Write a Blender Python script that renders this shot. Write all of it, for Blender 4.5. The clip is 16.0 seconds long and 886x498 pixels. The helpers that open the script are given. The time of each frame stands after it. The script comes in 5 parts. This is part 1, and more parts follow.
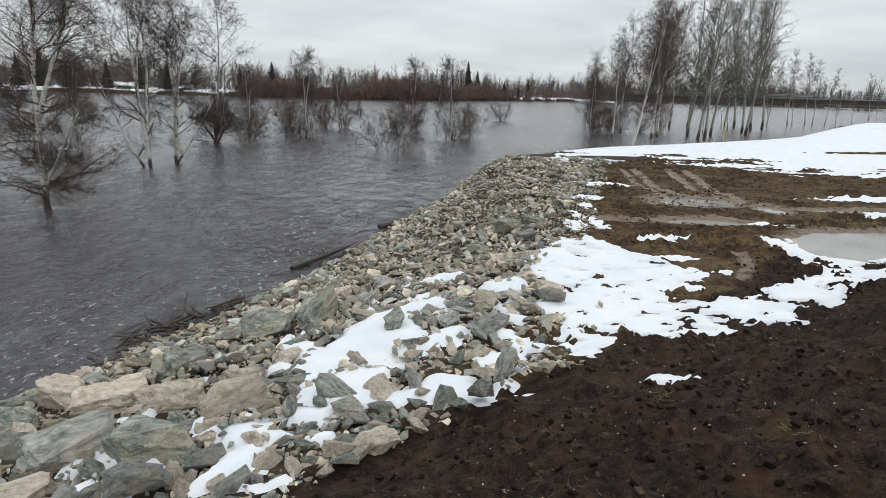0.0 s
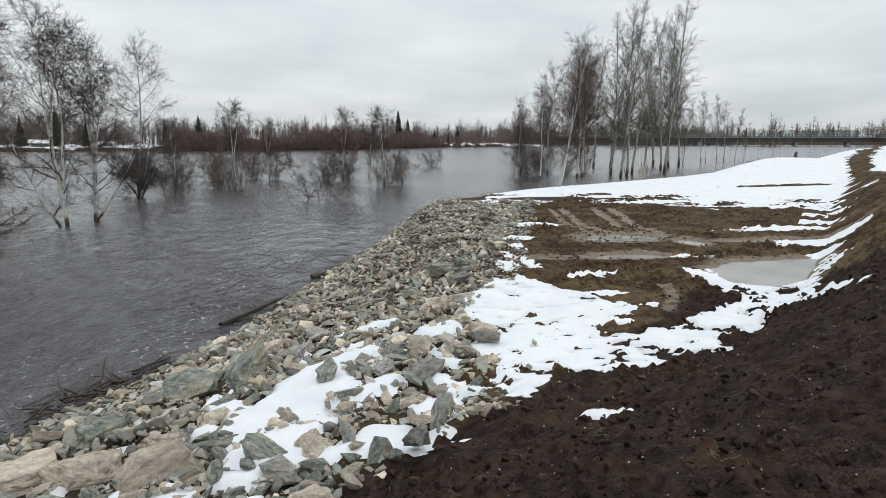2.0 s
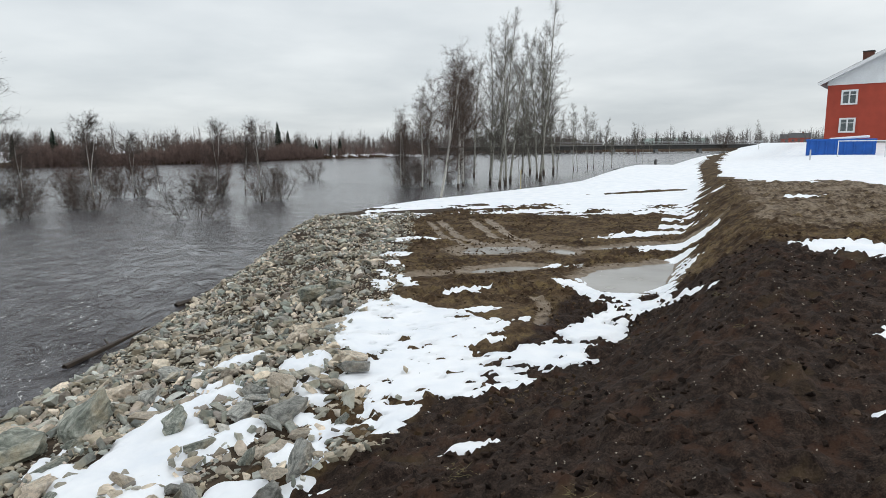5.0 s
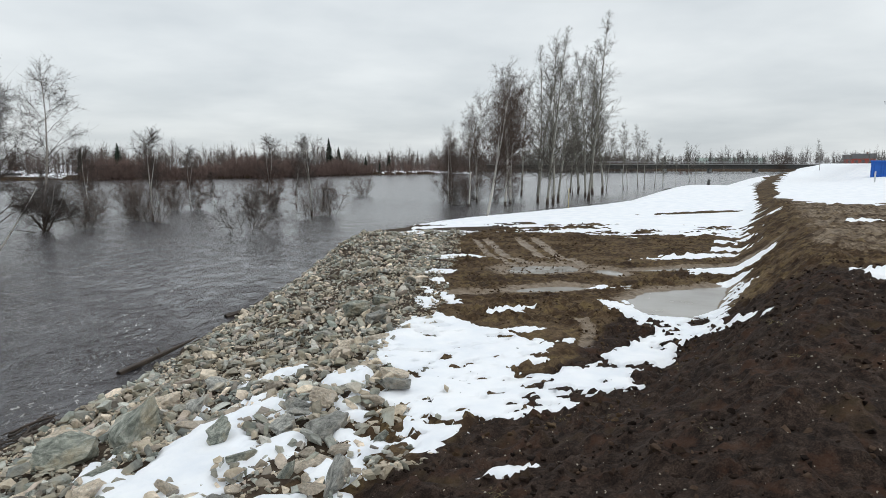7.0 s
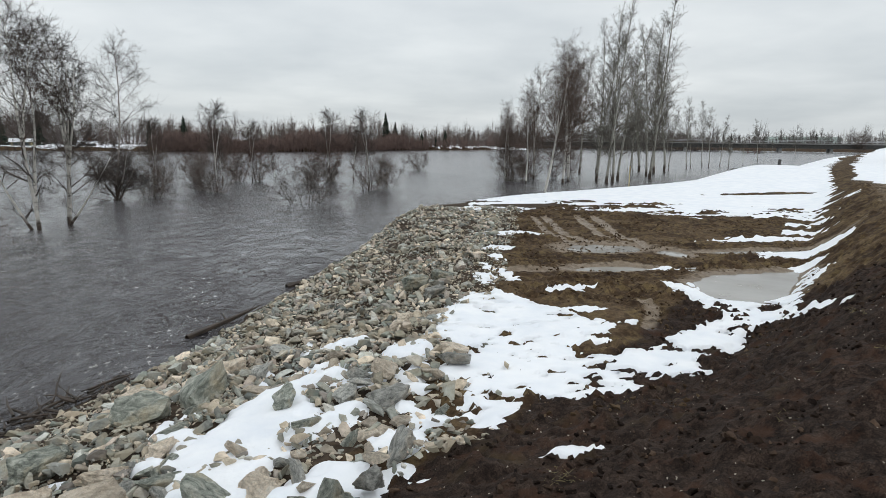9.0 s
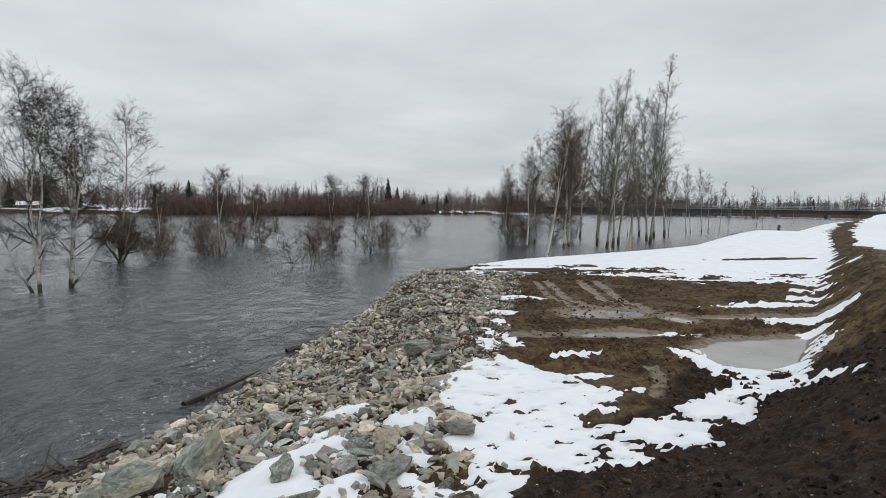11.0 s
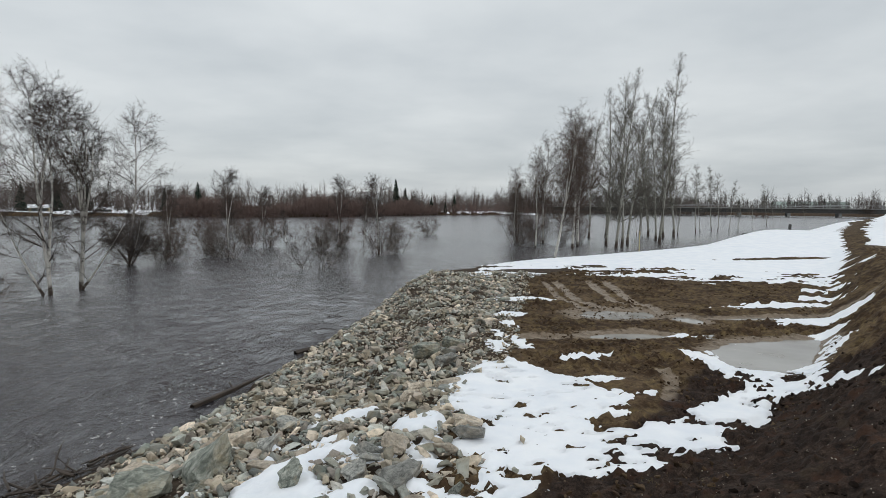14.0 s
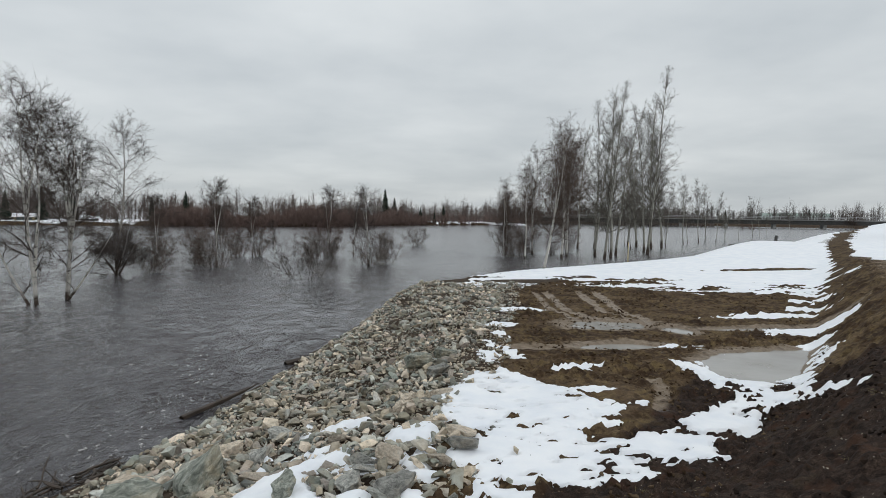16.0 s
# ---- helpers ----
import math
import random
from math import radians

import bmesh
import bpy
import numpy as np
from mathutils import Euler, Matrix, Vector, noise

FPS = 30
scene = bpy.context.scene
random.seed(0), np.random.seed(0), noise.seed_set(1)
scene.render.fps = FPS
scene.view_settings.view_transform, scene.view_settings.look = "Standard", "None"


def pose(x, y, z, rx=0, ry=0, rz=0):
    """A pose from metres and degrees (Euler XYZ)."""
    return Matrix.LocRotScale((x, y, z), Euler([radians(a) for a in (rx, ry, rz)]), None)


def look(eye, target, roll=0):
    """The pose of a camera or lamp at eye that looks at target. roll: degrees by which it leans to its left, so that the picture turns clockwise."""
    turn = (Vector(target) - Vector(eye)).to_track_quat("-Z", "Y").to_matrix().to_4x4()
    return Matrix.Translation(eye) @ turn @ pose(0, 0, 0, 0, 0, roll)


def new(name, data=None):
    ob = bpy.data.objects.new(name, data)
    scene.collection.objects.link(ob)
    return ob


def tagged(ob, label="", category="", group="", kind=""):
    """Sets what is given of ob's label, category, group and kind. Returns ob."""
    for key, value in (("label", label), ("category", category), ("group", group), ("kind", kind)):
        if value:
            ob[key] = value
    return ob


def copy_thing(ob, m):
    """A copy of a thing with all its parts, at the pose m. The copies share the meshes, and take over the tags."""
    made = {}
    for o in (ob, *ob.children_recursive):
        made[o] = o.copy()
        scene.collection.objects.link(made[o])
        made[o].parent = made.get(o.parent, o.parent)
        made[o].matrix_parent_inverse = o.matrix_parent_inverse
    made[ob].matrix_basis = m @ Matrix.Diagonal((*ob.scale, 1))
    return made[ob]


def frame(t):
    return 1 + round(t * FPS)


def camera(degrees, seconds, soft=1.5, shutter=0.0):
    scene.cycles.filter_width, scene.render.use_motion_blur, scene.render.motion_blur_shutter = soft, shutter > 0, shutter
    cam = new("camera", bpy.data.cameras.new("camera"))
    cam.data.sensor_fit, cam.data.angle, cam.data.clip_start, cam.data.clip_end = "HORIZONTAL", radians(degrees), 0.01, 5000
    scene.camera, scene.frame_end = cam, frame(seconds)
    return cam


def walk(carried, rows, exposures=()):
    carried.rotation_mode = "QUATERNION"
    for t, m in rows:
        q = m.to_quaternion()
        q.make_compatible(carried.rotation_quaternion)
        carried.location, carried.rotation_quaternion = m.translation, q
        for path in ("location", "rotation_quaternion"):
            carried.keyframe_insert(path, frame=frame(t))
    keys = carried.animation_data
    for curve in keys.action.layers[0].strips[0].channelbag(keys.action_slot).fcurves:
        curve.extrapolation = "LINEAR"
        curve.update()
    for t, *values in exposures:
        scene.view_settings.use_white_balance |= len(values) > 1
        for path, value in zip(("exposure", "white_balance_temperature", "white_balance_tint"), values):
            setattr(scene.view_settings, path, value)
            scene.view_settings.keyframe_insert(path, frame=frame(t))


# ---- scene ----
cam = camera(70.5, 16.0, soft=0.35)
PATH = [
    (0, (-0.073, 0.175, 3.265), (-0.048, 2.112, 2.767), 1.6),
    (0.5, (-0.06, 0.218, 3.273), (0.067, 2.177, 2.888), 1.0),
    (1, (-0.04, 0.212, 3.271), (0.065, 2.179, 2.923), 0.7),
    (1.5, (-0.062, 0.195, 3.269), (0.011, 2.162, 2.918), 0.7),
    (2, (0.001, 0.208, 3.25), (0.224, 2.164, 2.897), -0.0),
    (2.5, (0.072, 0.184, 3.242), (0.56, 2.089, 2.879), 1.6),
    (3, (0.14, 0.203, 3.271), (0.757, 2.07, 2.908), -0.1),
    (3.5, (0.27, 0.284, 3.285), (0.852, 2.164, 2.928), -0.1),
    (3.7, (0.322, 0.33, 3.281), (0.903, 2.209, 2.918), -0.8),
    (5.8, (0.273, 0.476, 3.386), (0.84, 2.369, 3.082), -0.6),
    (6, (0.27, 0.487, 3.385), (0.801, 2.387, 3.055), -2.0),
    (6.5, (0.308, 0.456, 3.381), (0.792, 2.375, 3.095), -0.6),
    (7, (0.326, 0.45, 3.368), (0.758, 2.384, 3.099), -0.1),
    (7.5, (0.3, 0.446, 3.369), (0.676, 2.392, 3.105), -0.7),
    (8, (0.273, 0.489, 3.355), (0.582, 2.444, 3.066), -0.0),
    (8.5, (0.255, 0.501, 3.35), (0.492, 2.458, 3.009), -0.4),
    (9, (0.235, 0.524, 3.349), (0.498, 2.476, 3.004), 0.6),
    (9.5, (0.208, 0.523, 3.369), (0.414, 2.49, 3.071), -0.0),
    (10, (0.213, 0.527, 3.396), (0.419, 2.507, 3.204), 0.1),
    (10.2, (0.22, 0.55, 3.379), (0.475, 2.527, 3.219), 0.3),
    (12.3, (0.19, 0.599, 3.354), (0.441, 2.579, 3.219), 1.3),
    (12.5, (0.214, 0.62, 3.358), (0.467, 2.599, 3.225), 1.2),
    (13, (0.205, 0.625, 3.368), (0.443, 2.606, 3.233), 0.6),
    (13.5, (0.199, 0.632, 3.37), (0.445, 2.611, 3.229), 0.6),
    (14, (0.213, 0.639, 3.369), (0.448, 2.62, 3.227), 0.5),
    (14.5, (0.223, 0.645, 3.365), (0.486, 2.621, 3.204), 0.8),
    (15, (0.199, 0.621, 3.377), (0.425, 2.603, 3.242), 0.8),
    (15.5, (0.209, 0.635, 3.383), (0.435, 2.62, 3.279), 0.7),
    (16, (0.159, 0.622, 3.372), (0.429, 2.601, 3.263), 0.7),
]
walk(cam, [(t, look(eye, target, roll)) for t, eye, target, roll in PATH], [(0, 0.04), (3.5, 0.04), (9, -0.02), (10.2, -0.12), (12.5, -0.19), (16, -0.24)])

# ---- sky and light: closed overcast ----
world = bpy.data.worlds.new("overcast")
scene.world = world
world.use_nodes = True
wn, wl = world.node_tree.nodes, world.node_tree.links
wn.clear()
SUN_EL, SUN_ROT = radians(38), radians(150)
sky = wn.new("ShaderNodeTexSky")
sky.sky_type, sky.sun_disc = "NISHITA", False
sky.sun_elevation, sky.sun_rotation = SUN_EL, SUN_ROT
sky_dim = wn.new("ShaderNodeVectorMath")
sky_dim.operation = "SCALE"
sky_dim.inputs["Scale"].default_value = 0.1
wl.new(sky.outputs[0], sky_dim.inputs[0])
wtc = wn.new("ShaderNodeTexCoord")
wsep = wn.new("ShaderNodeSeparateXYZ")
wl.new(wtc.outputs["Generated"], wsep.inputs[0])


def wmath(op, a, b=0.0, c=None):
    n = wn.new("ShaderNodeMath")
    n.operation = op
    for i, v in enumerate((a, b, c)):
        if v is None:
            continue
        if isinstance(v, (int, float)):
            n.inputs[i].default_value = v
        else:
            wl.new(v, n.inputs[i])
    return n.outputs[0]


wz = wmath("MAXIMUM", wsep.outputs[2], 0.0)
wden = wmath("ADD", wz, 0.16)
wflat = wn.new("ShaderNodeCombineXYZ")
wl.new(wmath("DIVIDE", wsep.outputs[0], wden), wflat.inputs[0])
wl.new(wmath("DIVIDE", wsep.outputs[1], wden), wflat.inputs[1])
wcloud = wn.new("ShaderNodeTexNoise")
wcloud.inputs["Scale"].default_value, wcloud.inputs["Detail"].default_value = 0.85, 5
wcloud.inputs["Roughness"].default_value = 0.5
wl.new(wflat.outputs[0], wcloud.inputs["Vector"])
wtone = wn.new("ShaderNodeValToRGB")
wtone.color_ramp.elements[0].position, wtone.color_ramp.elements[0].color = 0.30, (0.76, 0.82, 0.86, 1)
wtone.color_ramp.elements[1].position, wtone.color_ramp.elements[1].color = 0.66, (1.04, 1.09, 1.11, 1)
wl.new(wcloud.outputs[0], wtone.inputs[0])
wgrad = wn.new("ShaderNodeMapRange")
wgrad.inputs["From Max"].default_value = 0.9
wgrad.inputs["To Min"].default_value, wgrad.inputs["To Max"].default_value = 0.65, 1.05
wl.new(wz, wgrad.inputs[0])
wcol = wn.new("ShaderNodeVectorMath")
wcol.operation = "SCALE"
wl.new(wtone.outputs[0], wcol.inputs[0])
wl.new(wgrad.outputs[0], wcol.inputs["Scale"])
wmix = wn.new("ShaderNodeMix")
wmix.data_type = "RGBA"
wmix.inputs[0].default_value = 0.94
wl.new(sky_dim.outputs[0], wmix.inputs[6])
wl.new(wcol.outputs[0], wmix.inputs[7])
wbg = wn.new("ShaderNodeBackground")
wbg.inputs[1].default_value = 1.12
wl.new(wmix.outputs[2], wbg.inputs[0])
wout = wn.new("ShaderNodeOutputWorld")
wl.new(wbg.outputs[0], wout.inputs[0])

sun_data = bpy.data.lights.new("sun", "SUN")
sun_data.energy, sun_data.angle, sun_data.color = 0.35, radians(35), (1.0, 0.98, 0.95)
sun = new("sun", sun_data)
sun.rotation_euler = Euler((radians(90) - SUN_EL, 0, radians(180) - SUN_ROT + radians(0)))


# ---- materials ----
class Mat:
    """A small builder of procedural materials."""

    def __init__(self, name, rough=0.8, metal=0.0, spec=0.4):
        self.m = bpy.data.materials.new(name)
        self.m.use_nodes = True
        self.n, self.l = self.m.node_tree.nodes, self.m.node_tree.links
        self.b = self.n["Principled BSDF"]
        self.b.inputs["Roughness"].default_value = rough
        self.b.inputs["Metallic"].default_value = metal
        self.b.inputs["Specular IOR Level"].default_value = spec
        self.tc = self.n.new("ShaderNodeTexCoord").outputs["Object"]

    def put(self, v, sock):
        if hasattr(v, "is_output"):
            self.l.new(v, sock)
        else:
            if isinstance(v, tuple) and len(v) == 3 and len(sock.default_value) == 4:
                v = (*v, 1)
            sock.default_value = v

    def place(self, sx=1, sy=1, sz=1, rot=0.0):
        n = self.n.new("ShaderNodeMapping")
        n.inputs["Scale"].default_value = (sx, sy, sz)
        n.inputs["Rotation"].default_value = (0, 0, radians(rot))
        self.l.new(self.tc, n.inputs[0])
        return n.outputs[0]

    def noise(self, scale, detail=4, rough=0.55, vec=None, dist=0.0):
        n = self.n.new("ShaderNodeTexNoise")
        n.inputs["Scale"].default_value, n.inputs["Detail"].default_value = scale, detail
        n.inputs["Roughness"].default_value, n.inputs["Distortion"].default_value = rough, dist
        self.l.new(vec or self.tc, n.inputs["Vector"])
        return n.outputs[0]

    def voro(self, scale, vec=None, feature="F1"):
        n = self.n.new("ShaderNodeTexVoronoi")
        n.feature = feature
        n.inputs["Scale"].default_value = scale
        self.l.new(vec or self.tc, n.inputs["Vector"])
        return n.outputs[0]

    def ramp(self, fac, *stops):
        n = self.n.new("ShaderNodeValToRGB")
        e = n.color_ramp.elements
        while len(e) < len(stops):
            e.new(0.5)
        for el, (p, c) in zip(e, stops):
            el.position = p
            el.color = (*c, 1) if isinstance(c, tuple) else (c, c, c, 1)
        self.l.new(fac, n.inputs[0])
        return n.outputs[0]

    def mix(self, fac, a, b, mode="MIX"):
        n = self.n.new("ShaderNodeMix")
        n.data_type, n.blend_type = "RGBA", mode
        self.put(fac, n.inputs[0])
        self.put(a, n.inputs[6])
        self.put(b, n.inputs[7])
        return n.outputs[2]

    def math(self, op, a, b=0.0):
        n = self.n.new("ShaderNodeMath")
        n.operation = op
        self.put(a, n.inputs[0])
        self.put(b, n.inputs[1])
        return n.outputs[0]

    def attr(self, name):
        n = self.n.new("ShaderNodeAttribute")
        n.attribute_name = name
        s = self.n.new("ShaderNodeSeparateColor")
        self.l.new(n.outputs["Color"], s.inputs[0])
        return s.outputs

    def bump(self, height, strength=0.5, dist=0.02, after=None):
        n = self.n.new("ShaderNodeBump")
        n.inputs["Strength"].default_value, n.inputs["Distance"].default_value = strength, dist
        self.l.new(height, n.inputs["Height"])
        if after:
            self.l.new(after, n.inputs["Normal"])
        self.l.new(n.outputs[0], self.b.inputs["Normal"])
        return n.outputs[0]

    def colour(self, c):
        self.put(c, self.b.inputs["Base Color"])
        return self

    def rough(self, r):
        self.put(r, self.b.inputs["Roughness"])
        return self


def plain(name, c, rough=0.7, metal=0.0, var=0.25, scale=3.0, bump=0.15):
    """A painted or weathered surface with blotches at two scales."""
    k = Mat(name, rough, metal)
    a = tuple(v * (1 - var) for v in c)
    b = tuple(min(1, v * (1 + var)) for v in c)
    big = k.ramp(k.noise(scale, 5), (0.3, a), (0.7, b))
    fine = k.ramp(k.noise(scale * 14, 3), (0.3, 0.8), (0.7, 1.0))
    k.colour(k.mix(0.6, big, fine, "MULTIPLY"))
    k.bump(k.noise(scale * 20, 3), bump, 0.01)
    return k.m


def ground_material():
    k = Mat("earth", 0.9, 0, 0.12)
    soil, wet, grit = k.attr("zone")[:3]
    n1, n2, n3 = k.noise(1.3, 6), k.noise(9, 6, 0.65), k.noise(45, 5, 0.7)
    brown = k.ramp(n1, (0.30, (0.028, 0.016, 0.010)), (0.5, (0.066, 0.042, 0.024)), (0.70, (0.135, 0.094, 0.056)))
    brown = k.mix(0.8, brown, k.ramp(n2, (0.3, 0.35), (0.62, 1.3)), "MULTIPLY")
    brown = k.mix(k.ramp(k.noise(4.5, 6, 0.7), (0.5, 0.0), (0.62, 0.6)), brown, (0.155, 0.112, 0.052))
    brown = k.mix(0.7, brown, k.ramp(k.noise(28, 5, 0.75), (0.34, 0.4), (0.5, 1.05), (0.72, 1.6)), "MULTIPLY")
    peat = k.ramp(n2, (0.25, (0.010, 0.0068, 0.0054)), (0.48, (0.030, 0.020, 0.0155)), (0.75, (0.072, 0.050, 0.038)))
    peat = k.mix(0.5, peat, k.ramp(k.noise(0.9, 4), (0.3, 0.55), (0.65, 1.0)), "MULTIPLY")
    peat = k.mix(0.85, peat, k.ramp(k.noise(30, 5, 0.75), (0.34, 0.35), (0.5, 1.0), (0.72, 1.7)), "MULTIPLY")
    peat = k.mix(0.8, peat, k.ramp(k.noise(95, 3, 0.8), (0.36, 0.4), (0.52, 1.0), (0.66, 1.9)), "MULTIPLY")
    peat = k.mix(k.ramp(k.noise(3.6, 6, 0.7), (0.52, 0.0), (0.62, 0.55)), peat, (0.062, 0.030, 0.018))
    peat = k.mix(k.ramp(k.noise(2.1, 5), (0.60, 0.0), (0.72, 0.45)), peat, (0.085, 0.058, 0.030))
    sand = k.ramp(n2, (0.3, (0.14, 0.105, 0.074)), (0.7, (0.27, 0.215, 0.16)))
    grey = k.ramp(n2, (0.3, (0.020, 0.014, 0.010)), (0.7, (0.095, 0.070, 0.050)))
    edge = k.math("ADD", k.math("MULTIPLY", k.math("SUBTRACT", n2, 0.5), 0.9), k.math("MULTIPLY", k.math("SUBTRACT", k.noise(2.2, 5), 0.5), 1.2))
    c = k.mix(k.ramp(k.math("ADD", wet, edge), (0.35, 0.0), (0.65, 1.0)), brown, sand)
    c = k.mix(k.ramp(k.math("ADD", grit, edge), (0.35, 0.0), (0.65, 1.0)), c, grey)
    c = k.mix(k.ramp(k.math("ADD", soil, edge), (0.35, 0.0), (0.65, 1.0)), c, peat)
    speck = k.ramp(k.voro(24), (0.02, 1.0), (0.07, 0.0))
    c = k.mix(k.math("MULTIPLY", speck, k.ramp(k.noise(3, 3), (0.58, 0.0), (0.66, 0.55))), c, (0.34, 0.31, 0.27))
    k.colour(c)
    k.rough(k.ramp(k.math("ADD", wet, k.math("MULTIPLY", k.math("SUBTRACT", n1, 0.5), 0.8)), (0.3, 0.92), (0.95, 0.38)))
    b1 = k.bump(n2, 0.6, 0.03)
    k.bump(n3, 0.7, 0.010, b1)
    return k.m


def snow_material():
    k = Mat("snow", 0.6, 0, 0.3)
    c = k.ramp(k.noise(2.5, 5), (0.3, (0.80, 0.83, 0.88)), (0.65, (0.91, 0.92, 0.94)))
    dirt = k.ramp(k.noise(7, 6, 0.7), (0.66, 0.0), (0.80, 0.35))
    k.colour(k.mix(dirt, c, (0.36, 0.31, 0.26)))
    k.b.inputs["Subsurface Weight"].default_value = 0.0
    b1 = k.bump(k.noise(5, 4), 0.35, 0.06)
    k.bump(k.noise(60, 4, 0.7), 0.35, 0.01, b1)
    return k.m


def stone_material():
    k = Mat("rubble", 0.82, 0, 0.35)
    r = k.n.new("ShaderNodeNewGeometry").outputs["Random Per Island"]
    tone = k.ramp(r, (0.0, (0.26, 0.285, 0.25)), (0.16, (0.50, 0.51, 0.47)), (0.30, (0.68, 0.58, 0.46)), (0.42, (0.36, 0.32, 0.28)),
                  (0.54, (0.36, 0.37, 0.33)), (0.66, (0.72, 0.61, 0.49)), (0.76, (0.20, 0.215, 0.20)), (0.88, (0.58, 0.48, 0.41)), (0.95, (0.60, 0.58, 0.53)))
    tone.node.color_ramp.interpolation = "CONSTANT"
    tone = k.mix(k.ramp(k.noise(2.4, 5, 0.6), (0.45, 0.0), (0.65, 0.4)), tone, k.ramp(k.noise(0.7, 3), (0.4, (0.42, 0.42, 0.375)), (0.6, (0.62, 0.54, 0.43))))
    veins = k.ramp(k.noise(5, 7, 0.7, k.place(1, 1.4, 1.2), 0.6), (0.30, 0.45), (0.52, 1.0), (0.72, 1.3))
    c = k.mix(0.85, tone, veins, "MULTIPLY")
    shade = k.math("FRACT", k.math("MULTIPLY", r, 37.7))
    c = k.mix(1.0, c, k.ramp(shade, (0.0, 0.48), (0.45, 0.98), (1.0, 1.4)), "MULTIPLY")
    c = k.mix(k.ramp(k.noise(16, 6, 0.75), (0.53, 0.0), (0.70, 0.65)), c, (0.09, 0.078, 0.06))
    c = k.mix(k.ramp(k.noise(3, 5), (0.44, 0.0), (0.62, 0.6)), c, (0.38, 0.32, 0.22))
    k.colour(c)
    b1 = k.bump(k.noise(9, 6, 0.65), 0.9, 0.05)
    k.bump(k.noise(60, 4, 0.6), 0.7, 0.01, b1)
    return k.m


def rock_material(name, dark, mid, light, blotch):
    """Quarried rock of one kind, each stone a shade of its own."""
    k = Mat(name, 0.85, 0, 0.3)
    r = k.n.new("ShaderNodeObjectInfo").outputs["Random"]
    n1 = k.noise(3.2, 7, 0.72, k.place(1, 1.5, 1.7), 0.9)
    c = k.ramp(n1, (0.34, dark), (0.50, mid), (0.64, light))
    c = k.mix(k.ramp(k.noise(1.3, 5, 0.65), (0.50, 0.0), (0.66, 0.75)), c, blotch)
    c = k.mix(0.7, c, k.ramp(k.noise(11, 6, 0.72), (0.32, 0.5), (0.52, 1.0), (0.72, 1.35)), "MULTIPLY")
    c = k.mix(k.ramp(k.noise(22, 5, 0.8), (0.56, 0.0), (0.68, 0.6)), c, (0.05, 0.045, 0.036))
    c = k.mix(k.ramp(k.noise(7, 6, 0.75, None, 1.2), (0.62, 0.0), (0.70, 0.5)), c, (0.62, 0.60, 0.54))
    c = k.mix(1.0, c, k.ramp(r, (0.0, 0.72), (0.5, 1.0), (1.0, 1.2)), "MULTIPLY")
    k.colour(c)
    b1 = k.bump(k.noise(7, 6, 0.7), 0.9, 0.05)
    k.bump(k.noise(55, 4, 0.65), 0.8, 0.01, b1)
    return k.m


def water_material():
    k = Mat("river_water", 0.07, 0, 0.5)
    k.b.inputs["IOR"].default_value = 1.75
    silt = k.noise(0.12, 4, 0.5, k.place(1, 0.35, 1, 25))
    c = k.ramp(silt, (0.3, (0.036, 0.033, 0.037)), (0.7, (0.066, 0.062, 0.069)))
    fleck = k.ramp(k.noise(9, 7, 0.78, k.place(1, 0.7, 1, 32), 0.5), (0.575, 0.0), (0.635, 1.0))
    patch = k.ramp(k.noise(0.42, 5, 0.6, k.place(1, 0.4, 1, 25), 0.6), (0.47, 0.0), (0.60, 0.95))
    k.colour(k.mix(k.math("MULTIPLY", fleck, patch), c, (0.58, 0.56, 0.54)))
    swell = k.noise(0.5, 4, 0.5, k.place(1, 0.5, 1, 30), 0.8)
    chop = k.noise(1.7, 5, 0.62, k.place(1, 0.5, 1, 20), 1.2)
    fine = k.noise(8, 4, 0.6, k.place(1, 0.6, 1, 15), 0.5)
    far = k.n.new("ShaderNodeSeparateXYZ")
    k.l.new(k.tc, far.inputs[0])
    eddy = k.ramp(k.math("MULTIPLY", far.outputs[1], 0.02), (0.18, 1.0), (0.40, 0.42), (0.8, 0.24))
    k.rough(k.ramp(k.math("MULTIPLY", far.outputs[1], 0.02), (0.2, 0.05), (0.5, 0.10), (1.0, 0.2)))
    calm = k.ramp(k.noise(0.10, 4, 0.55, k.place(1, 0.35, 1, 28), 0.8), (0.36, 0.45), (0.62, 1.25))
    eddy = k.math("MULTIPLY", eddy, calm)
    b1 = k.bump(k.math("MULTIPLY", swell, eddy), 0.9, 0.26)
    b2 = k.bump(k.math("MULTIPLY", chop, eddy), 1.0, 0.34, b1)
    k.bump(k.math("MULTIPLY", fine, eddy), 0.8, 0.035, b2)
    return k.m


def puddle_material():
    k = Mat("meltwater", 0.12, 0, 0.5)
    k.colour(k.ramp(k.noise(0.8, 4), (0.3, (0.21, 0.19, 0.165)), (0.7, (0.33, 0.315, 0.285))))
    k.rough(k.ramp(k.noise(1.5, 4), (0.35, 0.08), (0.7, 0.3)))
    k.bump(k.noise(6, 3), 0.05, 0.02)
    return k.m


